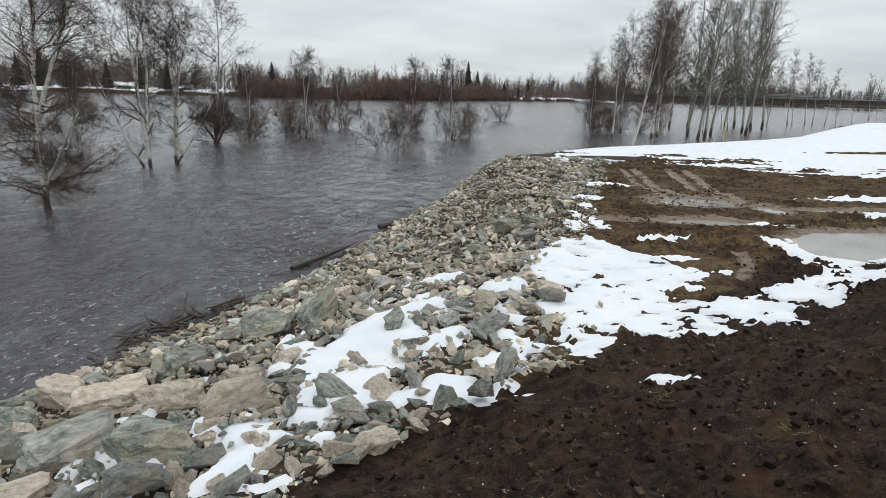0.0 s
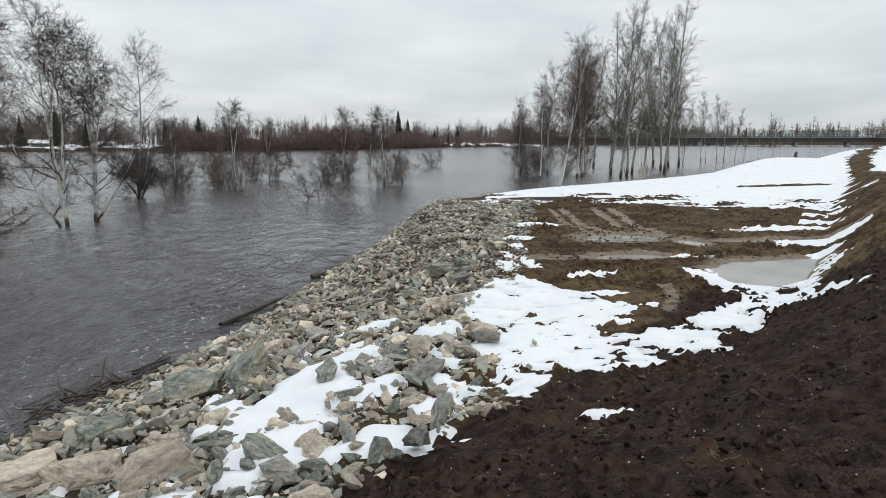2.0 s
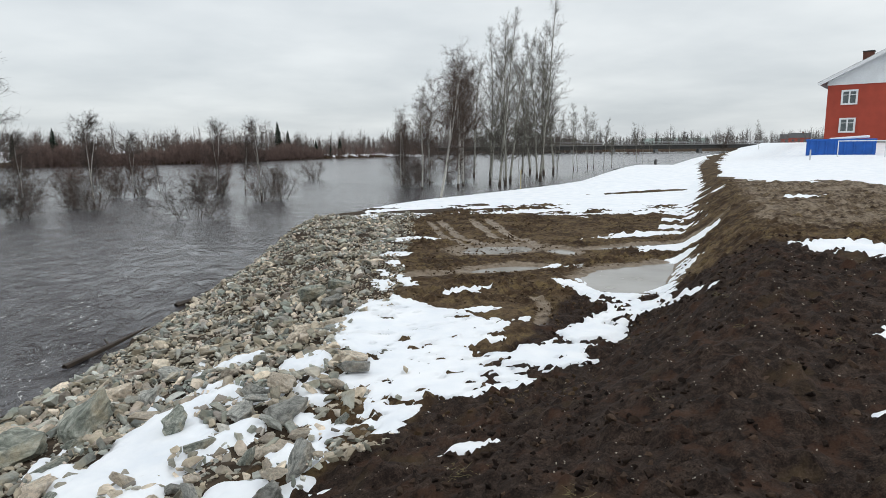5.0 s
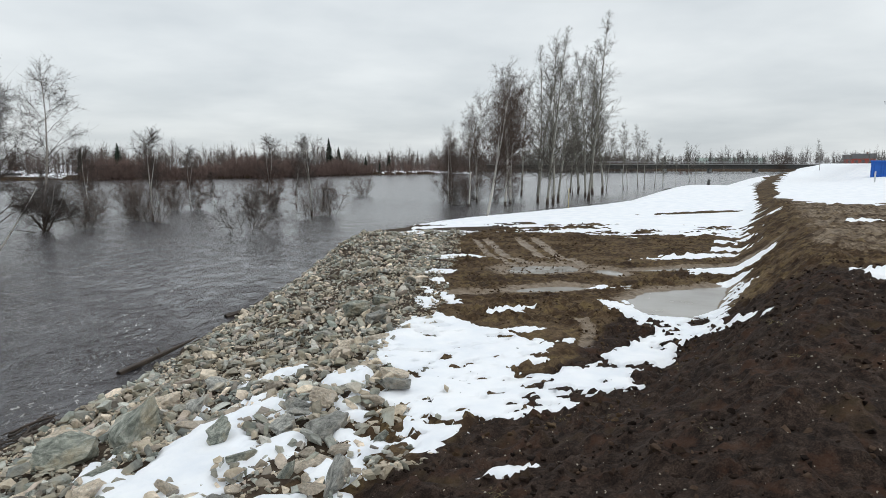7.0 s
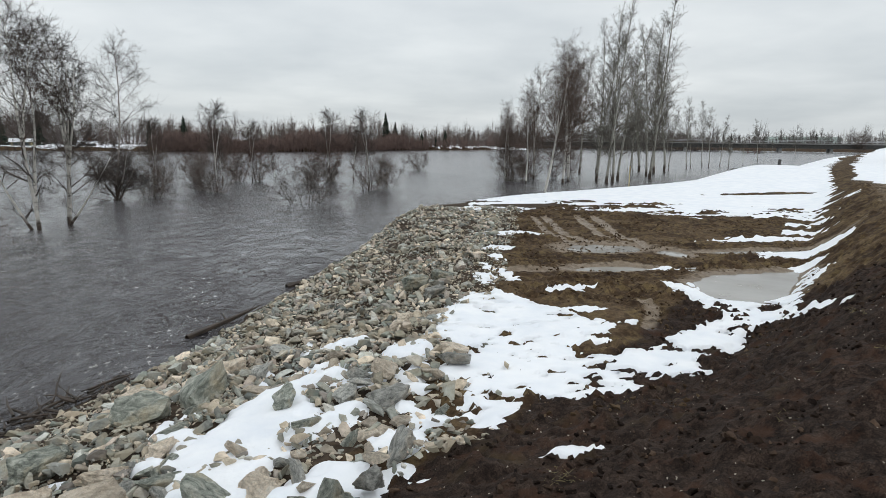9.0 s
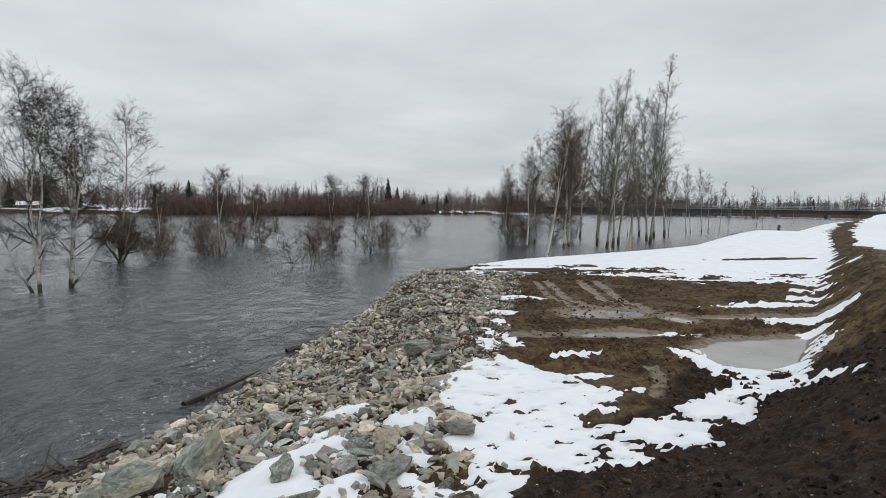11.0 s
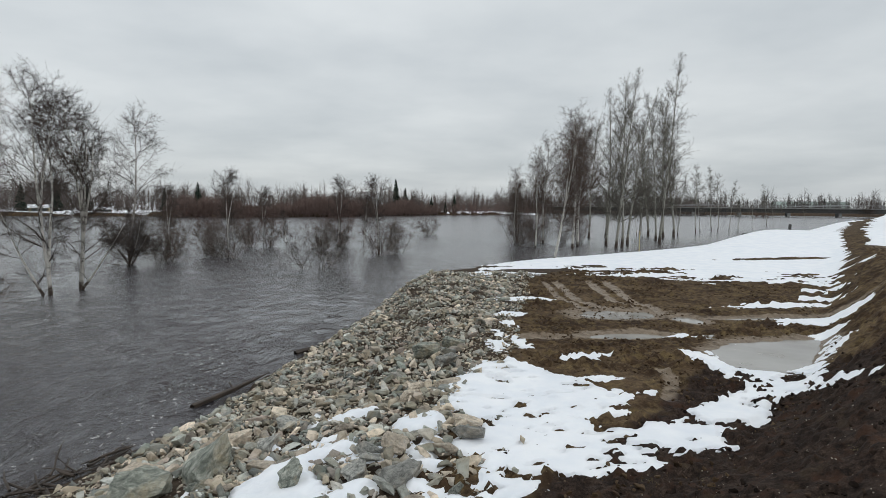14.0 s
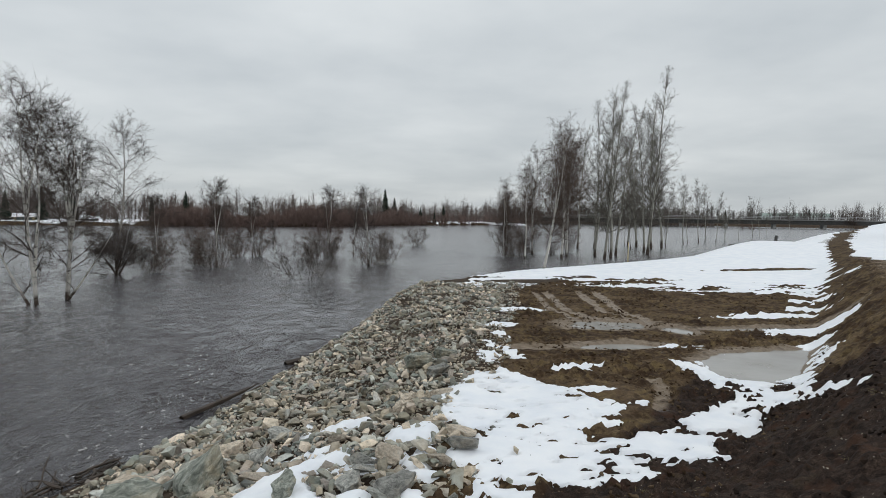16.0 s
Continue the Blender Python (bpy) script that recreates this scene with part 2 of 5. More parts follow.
def birch_bark(name, light, stain):
    k = Mat(name, 0.75, 0, 0.3)
    band = k.noise(3.5, 5, 0.65, k.place(1.2, 1.2, 3.2))
    c = k.ramp(band, (0.33, (0.055, 0.045, 0.04)), (0.41, tuple(v * 0.7 for v in light)), (0.75, light))
    z = k.n.new("ShaderNodeSeparateXYZ")
    k.l.new(k.tc, z.inputs[0])
    stained = k.ramp(k.math("ADD", z.outputs[2], k.math("MULTIPLY", k.math("SUBTRACT", k.noise(4, 3), 0.5), 0.8)), (stain * 0.4, 1.0), (stain, 0.0))
    k.colour(k.mix(stained, c, (0.06, 0.045, 0.035)))
    k.bump(band, 0.4, 0.02)
    return k.m


def twig_material(name, dark, light):
    k = Mat(name, 0.85, 0, 0.2)
    k.colour(k.ramp(k.noise(0.9, 4), (0.3, dark), (0.7, light)))
    return k.m


M_EARTH, M_SNOW, M_WATER, M_PUDDLE = ground_material(), snow_material(), water_material(), puddle_material()
M_RUBBLE = stone_material()
M_ROCKS = [rock_material("green_rock", (0.12, 0.135, 0.118), (0.34, 0.36, 0.31), (0.62, 0.62, 0.55), (0.44, 0.37, 0.25)),
           rock_material("beige_rock", (0.48, 0.40, 0.31), (0.76, 0.65, 0.52), (0.86, 0.78, 0.67), (0.66, 0.57, 0.47)),
           rock_material("grey_rock", (0.19, 0.19, 0.175), (0.44, 0.44, 0.405), (0.64, 0.62, 0.57), (0.50, 0.43, 0.34))]


def clod_material(name, dark, mid, light):
    k = Mat(name, 0.95, 0, 0.1)
    r = k.n.new("ShaderNodeNewGeometry").outputs["Random Per Island"]
    c = k.ramp(r, (0.0, dark), (0.6, mid), (1.0, light))
    k.colour(k.mix(0.7, c, k.ramp(k.noise(40, 5, 0.7), (0.3, 0.4), (0.7, 1.3)), "MULTIPLY"))
    k.bump(k.noise(60, 4, 0.7), 0.8, 0.01)
    return k.m


M_PEAT_CLOD = clod_material("peat_clods", (0.012, 0.0082, 0.0065), (0.036, 0.024, 0.018), (0.10, 0.066, 0.046))
M_CHIP = plain("dry_chips", (0.42, 0.37, 0.30), 0.8, var=0.3, scale=30)
M_MUD_CLOD = clod_material("mud_clods", (0.032, 0.020, 0.012), (0.088, 0.057, 0.033), (0.165, 0.118, 0.075))
M_STRAW = twig_material("dry_grass", (0.13, 0.105, 0.045), (0.26, 0.22, 0.11))
M_BIRCH = birch_bark("birch_bark", (0.72, 0.69, 0.64), 0.6)
M_DARK_BIRCH = birch_bark("dark_birch_bark", (0.34, 0.31, 0.28), 2.2)
M_ASPEN = birch_bark("aspen_bark", (0.40, 0.39, 0.34), 1.2)
M_TWIG = twig_material("birch_twigs", (0.042, 0.034, 0.030), (0.105, 0.084, 0.074))
M_TWIG_BROWN = twig_material("brown_birch_twigs", (0.060, 0.044, 0.037), (0.125, 0.094, 0.078))
M_TWIG_GREY = twig_material("aspen_twigs", (0.085, 0.078, 0.066), (0.165, 0.15, 0.128))
M_TWIG_RED = twig_material("willow_twigs", (0.070, 0.046, 0.039), (0.145, 0.096, 0.082))
# The next two are paler than near twigs: distance haze mixed into the colour.
M_TWIG_FAR = twig_material("hazed_distant_twigs", (0.095, 0.085, 0.080), (0.17, 0.155, 0.148))
M_TWIG_WOODS = twig_material("hazed_far_shore_twigs", (0.095, 0.078, 0.070), (0.19, 0.155, 0.142))
M_TWIG_THICKET = twig_material("far_thicket_twigs", (0.125, 0.088, 0.076), (0.22, 0.155, 0.136))
M_SPRUCE = twig_material("spruce_needles", (0.016, 0.024, 0.018), (0.034, 0.048, 0.034))
M_DARK_STONE = plain("dark_wet_stone", (0.035, 0.031, 0.028), 0.6, var=0.35, scale=4)
M_DRIFT = plain("wet_driftwood", (0.05, 0.036, 0.027), 0.6, var=0.4, scale=5)


# ---- helpers for shapes ----
def part(name, data, material, parent=None, label=""):
    """Links a bmesh or a (verts, faces) pair as ONE mesh object, under a thing or a part."""
    me = bpy.data.meshes.new(name)
    if isinstance(data, tuple):
        me.from_pydata([tuple(v) for v in data[0]] if not hasattr(data[0], "tolist") else data[0].tolist(), [], data[1].tolist() if hasattr(data[1], "tolist") else data[1])
        me.update()
    else:
        data.to_mesh(me)
        data.free()
    me.materials.append(material)
    ob = new(name, me)
    if parent:
        ob.parent = parent
    if label:
        ob["label"] = label
    return ob


def smooth(ob):
    ob.data.polygons.foreach_set("use_smooth", [True] * len(ob.data.polygons))
    return ob


def box(bm, cx, cy, cz, sx, sy, sz, bevel=0.0):
    """A box with its centre and sizes, with rounded edges where bevel is given."""
    made = bmesh.ops.create_cube(bm, size=1, matrix=Matrix.Translation((cx, cy, cz)) @ Matrix.Diagonal((sx, sy, sz, 1)))
    if bevel:
        edges = list({e for v in made["verts"] for e in v.link_edges})
        bmesh.ops.bevel(bm, geom=edges, offset=bevel, segments=2, affect="EDGES", profile=0.6)
    return bm


def slab(cx, cy, cz, sx, sy, sz, bevel=0.0):
    return box(bmesh.new(), cx, cy, cz, sx, sy, sz, bevel)


def thing(name, m, label, category, group="", kind=""):
    ob = new(name)
    ob.matrix_world = m
    return tagged(ob, label, category, group, kind)


def lattice(ix, iy, seed):
    h = (ix * 374761393 + iy * 668265263 + seed * 974711) & 0x7FFFFFFF
    h = ((h ^ (h >> 13)) * 1274126177) & 0x7FFFFFFF
    return ((h ^ (h >> 16)) & 0xFFFF) / 65535.0


def vnoise(x, y, seed=0):
    """Value noise, 0 to 1, of arrays."""
    ix, iy = np.floor(x).astype(np.int64), np.floor(y).astype(np.int64)
    fx, fy = x - ix, y - iy
    fx, fy = fx * fx * (3 - 2 * fx), fy * fy * (3 - 2 * fy)
    a, b = lattice(ix, iy, seed), lattice(ix + 1, iy, seed)
    c, d = lattice(ix, iy + 1, seed), lattice(ix + 1, iy + 1, seed)
    return (a * (1 - fx) + b * fx) * (1 - fy) + (c * (1 - fx) + d * fx) * fy


def fbm(x, y, seed=0, octaves=4, gain=0.5):
    """Fractal noise, about -0.5 to 0.5."""
    total, amp, norm = 0.0, 1.0, 0.0
    for k in range(octaves):
        total = total + amp * (vnoise(x * 2 ** k + 17.3 * k, y * 2 ** k - 9.1 * k, seed + k) - 0.5)
        norm += amp
        amp *= gain
    return total / norm


def step(a, b, x):
    t = np.clip((x - a) / (b - a), 0, 1)
    return t * t * (3 - 2 * t)


def side(line, x, y):
    """Signed distance to an open line of points: positive on the right of its way."""
    best, sign = np.full(np.shape(x), 1e9), np.ones(np.shape(x))
    for (ax, ay), (bx, by) in zip(line[:-1], line[1:]):
        dx, dy = bx - ax, by - ay
        t = np.clip(((x - ax) * dx + (y - ay) * dy) / (dx * dx + dy * dy), 0, 1)
        d = np.hypot(x - ax - t * dx, y - ay - t * dy)
        s = np.where(dx * (y - ay) - dy * (x - ax) < 0, 1.0, -1.0)
        near = d < best
        best, sign = np.where(near, d, best), np.where(near, s, sign)
    return best * sign


def inside(ring, x, y):
    """Signed distance to a closed outline: positive inside."""
    best, odd = np.full(np.shape(x), 1e9), np.zeros(np.shape(x), bool)
    for (ax, ay), (bx, by) in zip(ring, ring[1:] + ring[:1]):
        dx, dy = bx - ax, by - ay
        t = np.clip(((x - ax) * dx + (y - ay) * dy) / (dx * dx + dy * dy), 0, 1)
        best = np.minimum(best, np.hypot(x - ax - t * dx, y - ay - t * dy))
        odd ^= ((ay > y) != (by > y)) & (x < (bx - ax) * (y - ay) / (by - ay + 1e-12) + ax)
    return np.where(odd, best, -best)


# ---- the lie of the land: flood at z = 0, a low bench, a dike crest ----
SHORE = [(-16, -22), (-7.5, -1), (-4.6, 6.0), (-3.8, 7.2), (-3.45, 8.1), (-3.0, 9.05), (-2.45, 10.4), (-2.05, 11.6), (-1.75, 13.0), (-1.1, 15.1), (-0.4, 17.2), (0.08, 19.0), (0.7, 21.4),
         (1.6, 23.3), (3.6, 25.2), (6.0, 27.3), (9.5, 30), (15.8, 35), (23, 42), (39, 57.5), (72, 94), (106, 126), (200, 205)]
CREST = [(-14, -15), (-2.5, -3.2), (0.6, 0.9), (3.5, 3.9), (5.5, 5.7), (7.8, 8.0), (11.7, 12.6), (16, 18), (26.5, 31), (45, 53), (80, 92), (200, 222)]
PUDDLE = [(5.6, 9.3), (5.9, 10.4), (6.6, 11.0), (8.6, 11.2), (8.0, 10.3), (6.9, 9.3), (6.2, 8.9)]
POOLS = [(5.7, 13.9, 0.9, 0.55), (5.0, 11.7, 0.75, 0.3), (7.0, 13.2, 0.3, 0.45), (9.2, 13.2, 1.5, 0.22), (3.4, 11.7, 0.35, 0.2)]
RUTS = [((5.8, 19.7), (5.1, 14.3)), ((6.2, 19.6), (5.5, 14.3)), ((7.3, 19.6), (6.2, 13.9)), ((7.8, 19.5), (6.6, 13.9)), ((4.15, 9.2), (3.65, 7.9))]


def rut_depth(x, y):
    d = 1e9
    bent = x + 0.9 * fbm(x * 0.3, y * 0.35, 67, 2)
    for a, b in RUTS:
        d = np.minimum(d, np.abs(side([a, b], bent, y)))
    return (1 - step(0.05, 0.2, d)) * (0.65 + 1.6 * np.clip(fbm(x * 2, y * 2, 66, 3) + 0.25, 0, 0.4))


def far_shore(x):
    """How far off the opposite bank begins."""
    return np.interp(x, [-300, -80, -30, -8, 10, 19, 45], [142, 145, 152, 160, 182, 193, 208])


def land(x, y):
    """Height of the bare ground."""
    w, c = side(SHORE, x, y), side(CREST, x, y)
    out = np.hypot(x, y)
    run = 4.3 - (2.0 * step(9, 17, y) + 0.9 * step(18, 21, y)) * step(33, 25, y)
    t = np.clip(w / run, 0, 1)
    bench = 0.98 + 0.34 * step(18, 42, out)
    z = np.where(w < 0, 0.30 * w, bench * t * (1.35 - 0.35 * t))
    z = np.maximum(z, -2.5)
    wide = 3.1 - 1.55 * step(0.3, 4.2, x)
    top = 1.72 + 0.28 * step(3, 9, x + y * 0.3) - 0.40 * step(18, 45, out)
    up = np.clip(1 + c / wide, 0, 1)
    up = 0.55 * up + 0.45 * up * up * (3 - 2 * up)
    z = z + (top - z) * up
    field = 1.62 + 0.60 * step(34, 64, out) + 1.0 * step(67, 74, out)
    z = z + (field - z) * step(3.5, 8.0, c)
    z = z + 0.25 * np.exp(-((x - 33) ** 2 + (y - 31.5) ** 2) / 26.0) * step(0, 4, c)
    z = z + 0.55 * np.exp(-((x - 27) ** 2 + (y - 38.5) ** 2) / 80.0) * step(0, 4, w)
    far = step(0, 6, y - far_shore(x)) * step(80, 40, x) + step(285, 292, out)
    z = np.maximum(z, far * 1.0 - 2.5 * (1 - step(0, 0.6, far)))
    hollow = step(-0.25, 0.3, inside(PUDDLE, x, y))
    for px, py, rx, ry in POOLS:
        hollow = np.maximum(hollow, 0.8 * step(1.35, 0.8, np.hypot((x - px) / rx, (y - py) / ry)))
    return z - 0.075 * hollow - 0.03 * rut_depth(x, y)


def clods(x, y):
    """Rough earth: clods and hollows, stronger on the freshly dug soil."""
    near = step(60, 20, np.hypot(x, y))
    c, w = side(CREST, x, y), side(SHORE, x, y)
    soil = step(-2.4, -1.6, c)
    mud = step(3.8, 5.0, w) * (1 - soil)
    wetspot = step(-0.5, 0.1, inside(PUDDLE, x, y))
    for px, py, rx, ry in POOLS:
        wetspot = np.maximum(wetspot, step(1.9, 1.15, np.hypot((x - px) / rx, (y - py) / ry)))
    a = fbm(x * 1.1, y * 1.1, 3, 3) * 0.10 + fbm(x * 5, y * 5, 11, 4, 0.66) * (0.14 * soil + 0.11 * mud + 0.03)
    lump = np.maximum(fbm(x * 9, y * 9, 23, 2), 0) * (0.20 * soil + 0.26 * mud * step(-0.08, 0.10, fbm(x * 0.8, y * 0.8, 31, 3)))
    return (a + lump) * near * (1 - 0.85 * wetspot)


# ---- where the snow lies ----
SNOW_BENCH = [(1.94, 9.87), (1.2, 8.8), (0.95, 8.2), (1.23, 7.55), (1.44, 7.2), (0.98, 6.65), (1.21, 6.2), (1.28, 5.85), (1.1, 5.25), (1.3, 5.15), (1.53, 5.45), (1.82, 5.7), (2.25, 5.75), (2.76, 5.9), (3.32, 6.2), (3.74, 6.05),
              (3.9, 6.7), (4.6, 7.0), (4.97, 7.5), (5.35, 7.8), (5.6, 7.75), (5.72, 6.8), (5.95, 7.9), (6.41, 8.5), (7.25, 9.35), (8.1, 9.95), (8.4, 10.7), (7.0, 9.4), (6.4, 9.1), (5.8, 9.1), (5.6, 9.5), (5.85, 10.3), (5.4, 9.6), (5.2, 8.9),
              (5.1, 8.15), (4.27, 7.65), (3.66, 7.15), (3.3, 6.88), (2.6, 6.92), (2.5, 7.25), (3.25, 7.4), (3.35, 8.0), (3.05, 8.9), (2.4, 9.95)]
SNOW_FAR = [(3.0, 23.4), (4.2, 20.4), (5.7, 20.8), (7.9, 21.2), (9.7, 20.0), (11.0, 18.5), (12.3, 17.5), (13.3, 16.4), (15.5, 18.2), (27, 33), (45, 55), (80, 95), (200, 226), (205, 210), (106, 127), (72, 95), (39, 58.5), (22, 43), (9, 31), (5, 27)]
SNOW_SPOTS = [(2.4, 11.0, 0.16, 0.45), (2.6, 11.9, 0.13, 0.35), (3.0, 12.8, 0.14, 0.4), (3.3, 13.9, 0.4, 0.3), (4.1, 16.2, 0.7, 0.35), (3.5, 10.0, 0.3, 0.2), (4.05, 10.2, 0.22, 0.1), (3.4, 8.85, 0.3, 0.14), (2.85, 11.1, 0.12, 0.4), (10.2, 14.7, 1.6, 0.3), (9.7, 12.6, 1.1, 0.5), (5.9, 11.45, 0.45, 0.14),
              (1.70, 4.40, 0.21, 0.085), (3.74, 3.0, 0.07, 0.05), (5.05, 3.85, 0.24, 0.13), (7.6, 6.55, 0.55, 0.65), (20.0, 19.8, 1.2, 1.5), (13.4, 12.7, 0.7, 0.25), (8.75, 11.2, 0.35, 0.25), (5.45, 9.65, 0.22, 0.7)]
SNOW_ROCKS = [(0.05, 4.5, 0.5, 0.22), (0.3, 4.35, 0.22, 0.2), (0.0, 5.65, 0.35, 0.14), (-2.45, 4.05, 0.16, 0.22), (0.62, 5.7, 0.2, 0.18), (0.45, 4.55, 0.2, 0.14), (-0.97, 3.28, 0.14, 0.06), (0.85, 5.45, 0.25, 0.12), (0.5, 5.0, 0.2, 0.3),
              (0.3, 6.6, 0.4, 0.2), (0.75, 7.3, 0.3, 0.35), (-1.4, 5.95, 0.3, 0.15), (-1.65, 7.3, 0.12, 0.12), (0.1, 8.2, 0.5, 0.12), (-0.2, 7.3, 0.35, 0.12)]
SNOW_DRIFTS = [[(-0.4, 7.0), (-0.85, 6.6), (-1.08, 6.1), (-1.3, 5.5), (-1.28, 5.2), (-1.0, 4.9), (-1.12, 4.43), (-0.74, 4.25), (-0.5, 4.55), (-0.4, 5.1), (-0.1, 5.5), (-0.28, 6.1)],
               [(-1.62, 4.2), (-1.4, 4.35), (-1.0, 3.98), (-1.15, 3.6), (-1.5, 3.35), (-1.4, 3.75)]]


def snow_depth(x, y):
    """Depth of snow over the ground, below zero where it has melted."""
    c, w = side(CREST, x, y), side(SHORE, x, y)
    fray = fbm(x * 0.9, y * 0.9, 51, 5, 0.6)
    d = inside(SNOW_BENCH, x, y) + 0.30 * fbm(x * 2.6, y * 5.5, 52, 6, 0.8) + 0.03
    d = np.where(d > 0.5, 0.5, d) - 0.8 * step(0.16, 0.20, fbm(x * 1.8, y * 3.6, 60, 5, 0.6)) * step(0.1, 0.6, d + 0.3) - 0.6 * step(0.16, 0.19, fbm(x * 4.0, y * 9.0, 62, 3)) + 0.20 * fbm(x * 6, y * 11, 65, 3, 0.7)
    f = np.clip(inside(SNOW_FAR, x, y), -2.5, 5) * 0.14 + 2.4 * step(24, 33, np.hypot(x, y)) * step(0, 1, inside(SNOW_FAR, x, y)) + (3.4 * fbm(x * 0.6, y * 1.5, 53, 6, 0.72) - 0.14) * step(32, 21, np.hypot(x, y)) - 0.12
    f = f - 5 * step(-0.2, -1.0, inside(SNOW_FAR, x, y)) - 5 * step(2.5, 1.8, w + 1.4 * fray) * step(27, 24, y) * step(4.4, 3.2, x)
    f = f - 4 * step(1.2, 0.7, np.hypot((x - 17.5 - 0.5 * (y - 25.3)) / 2.6, (y - 25.3) / 0.45) + fray)
    s = x * 0.66 + y * 0.75
    finger = np.sin(s * 3.8 + 9.0 * fbm(s * 0.5, s * 0 + 0.3, 57, 3) + 1.2 * c) * 0.4 + fray * 1.3 + 0.9 * fbm(s * 1.3, c * 0.6, 63, 3)
    f = np.maximum(f, np.minimum(finger - 0.02 - 1.5 * step(-1.8, -0.2, c), np.minimum(c + 2.2, (s - 19.0) * 0.5)))
    f = f - 3 * step(-1.3, -0.4, c) * step(0.35, -0.2, finger)
    d = np.maximum(d, f)
    for px, py, rx, ry in SNOW_SPOTS:
        r = np.hypot((x - px) / rx, (y - py) / ry)
        d = np.maximum(d, (1 - r) * 0.5 * min(rx, ry) + 0.36 * min(1.0, 3 * ry) * fbm(x * 4, y * 8, 54, 5, 0.75) * step(2.2, 1.0, r) - 0.4 * step(1.3, 2.0, r))
    k = -1.0
    for px, py, rx, ry in SNOW_ROCKS:
        k = np.maximum(k, (1 - np.hypot((x - px) / rx, (y - py) / ry)) * min(rx, ry))
    for ring in SNOW_DRIFTS:
        k = np.maximum(k, inside(ring, x, y) + 0.04)
    d = np.maximum(d, np.minimum(k + 0.30 * fbm(x * 3.0, y * 3.0, 55, 5, 0.75) + 0.16 * fbm(x * 11, y * 11, 66, 2), 0.30))
    d = np.maximum(d, np.minimum(1.1 * fbm(x * 2.6, y * 2.6, 95, 4, 0.6) - 0.13, 0.2) - 2 * step(8.5, 9.5, y) - 2 * step(2.4, 1.6, w) - 2 * step(-2.9, -2.5, c))
    field = np.minimum(c - 5.2, 1.0) + 2.0 * fbm(x * 0.22, y * 0.22, 56, 4)
    d = np.maximum(d, field - 9 * step(20, 14, np.hypot(x, y)))
    d = np.maximum(d, np.minimum(c + 0.4, 1.0) * step(24, 30, s) + 1.4 * fbm(x * 0.3, y * 0.3, 58, 3) - 0.35 - 9 * step(30, 24, s))
    off = y - far_shore(x)
    d = np.maximum(d, np.clip(off * 0.4, -3, 3) + 1.5 * fbm(x * 0.06, y * 0.06, 59, 3) - 30 * step(4.0, 3.0, off) - 9 * step(-52, -44, x) * step(26, 20, x) - 9 * step(55, 65, x))
    return np.where((w < 0.25) & (y < 130), -1, d)


def ground_z(x, y):
    return land(x, y) + clods(x, y) * (1 - 0.86 * step(-0.02, 0.16, snow_depth(x, y)))


def one_z(x, y):
    return float(ground_z(np.array([float(x)]), np.array([float(y)]))[0])


def spacing(parts):
    """Coordinates with a step of its own in each stretch (start, end, step)."""
    out = []
    for a, b, s in parts:
        out.extend(np.linspace(a, b, max(1, round((b - a) / s)), endpoint=False))
    return np.array(out + [parts[-1][1]])


GX = spacing([(-1500, -300, 200), (-300, -120, 15), (-120, -12, 3), (-12, -5, 0.25), (-5, 9, 0.045), (9, 16, 0.13), (16, 40, 0.4), (40, 110, 1.6), (110, 300, 8), (300, 1500, 200)])
GY = spacing([(-400, -40, 60), (-40, -4, 2.5), (-4, 1.8, 0.15), (1.8, 12, 0.045), (12, 22, 0.10), (22, 34, 0.22), (34, 70, 0.6), (70, 130, 2), (130, 140, 5), (140, 212, 2.2), (212, 320, 6), (320, 1800, 250)])
XX, YY = np.meshgrid(GX, GY)
ZZ = ground_z(XX, YY)


def sheet(x, y, z, keep=None):
    """Faces of a grid of points; keep: which points a face must touch."""
    rows, cols = x.shape
    idx = np.arange(rows * cols).reshape(rows, cols)
    quads = np.stack([idx[:-1, :-1], idx[:-1, 1:], idx[1:, 1:], idx[1:, :-1]], -1).reshape(-1, 4)
    quads = quads[:, [0, 1, 2, 0, 2, 3]].reshape(-1, 3)
    verts = np.stack([x, y, z], -1).reshape(-1, 3)
    if keep is not None:
        quads = quads[keep.reshape(-1)[quads].any(1)]
        used = np.unique(quads)
        back = np.zeros(rows * cols, np.int64)
        back[used] = np.arange(len(used))
        verts, quads = verts[used], back[quads]
    return verts, quads


ground = smooth(part("ground", sheet(XX, YY, ZZ), M_EARTH))
tagged(ground, "bare brown earth bank with dark peat soil and mud", "ground", kind="structure")
cc, ww = side(CREST, XX, YY), side(SHORE, XX, YY)
along = XX * 0.68 + YY * 0.73
soil_mask = step(-2.75, -2.25, cc + 0.25 * step(2, 5, XX) + 0.25 * step(5.2, 3.6, YY)) * step(11.5, 9.5, along + 0.25 * np.clip(cc, -3, 4))
wet_mask = np.maximum(rut_depth(XX, YY), 0.75 * step(-0.5, -0.05, inside(PUDDLE, XX, YY)))
for px, py, rx, ry in POOLS:
    wet_mask = np.maximum(wet_mask, 0.75 * step(2.0, 1.1, np.hypot((XX - px) / rx, (YY - py) / ry)))
wet_mask = np.maximum(wet_mask, 0.46 * step(-0.7, 0.3, cc) * step(10.5, 13, along) * step(60, 45, along))
grit_mask = step(5.2, 4.0, ww) * step(30, 26, YY)
soil_mask = np.maximum(soil_mask, 0.5 * step(150, 180, YY))
zone = ground.data.color_attributes.new("zone", "FLOAT_COLOR", "POINT")
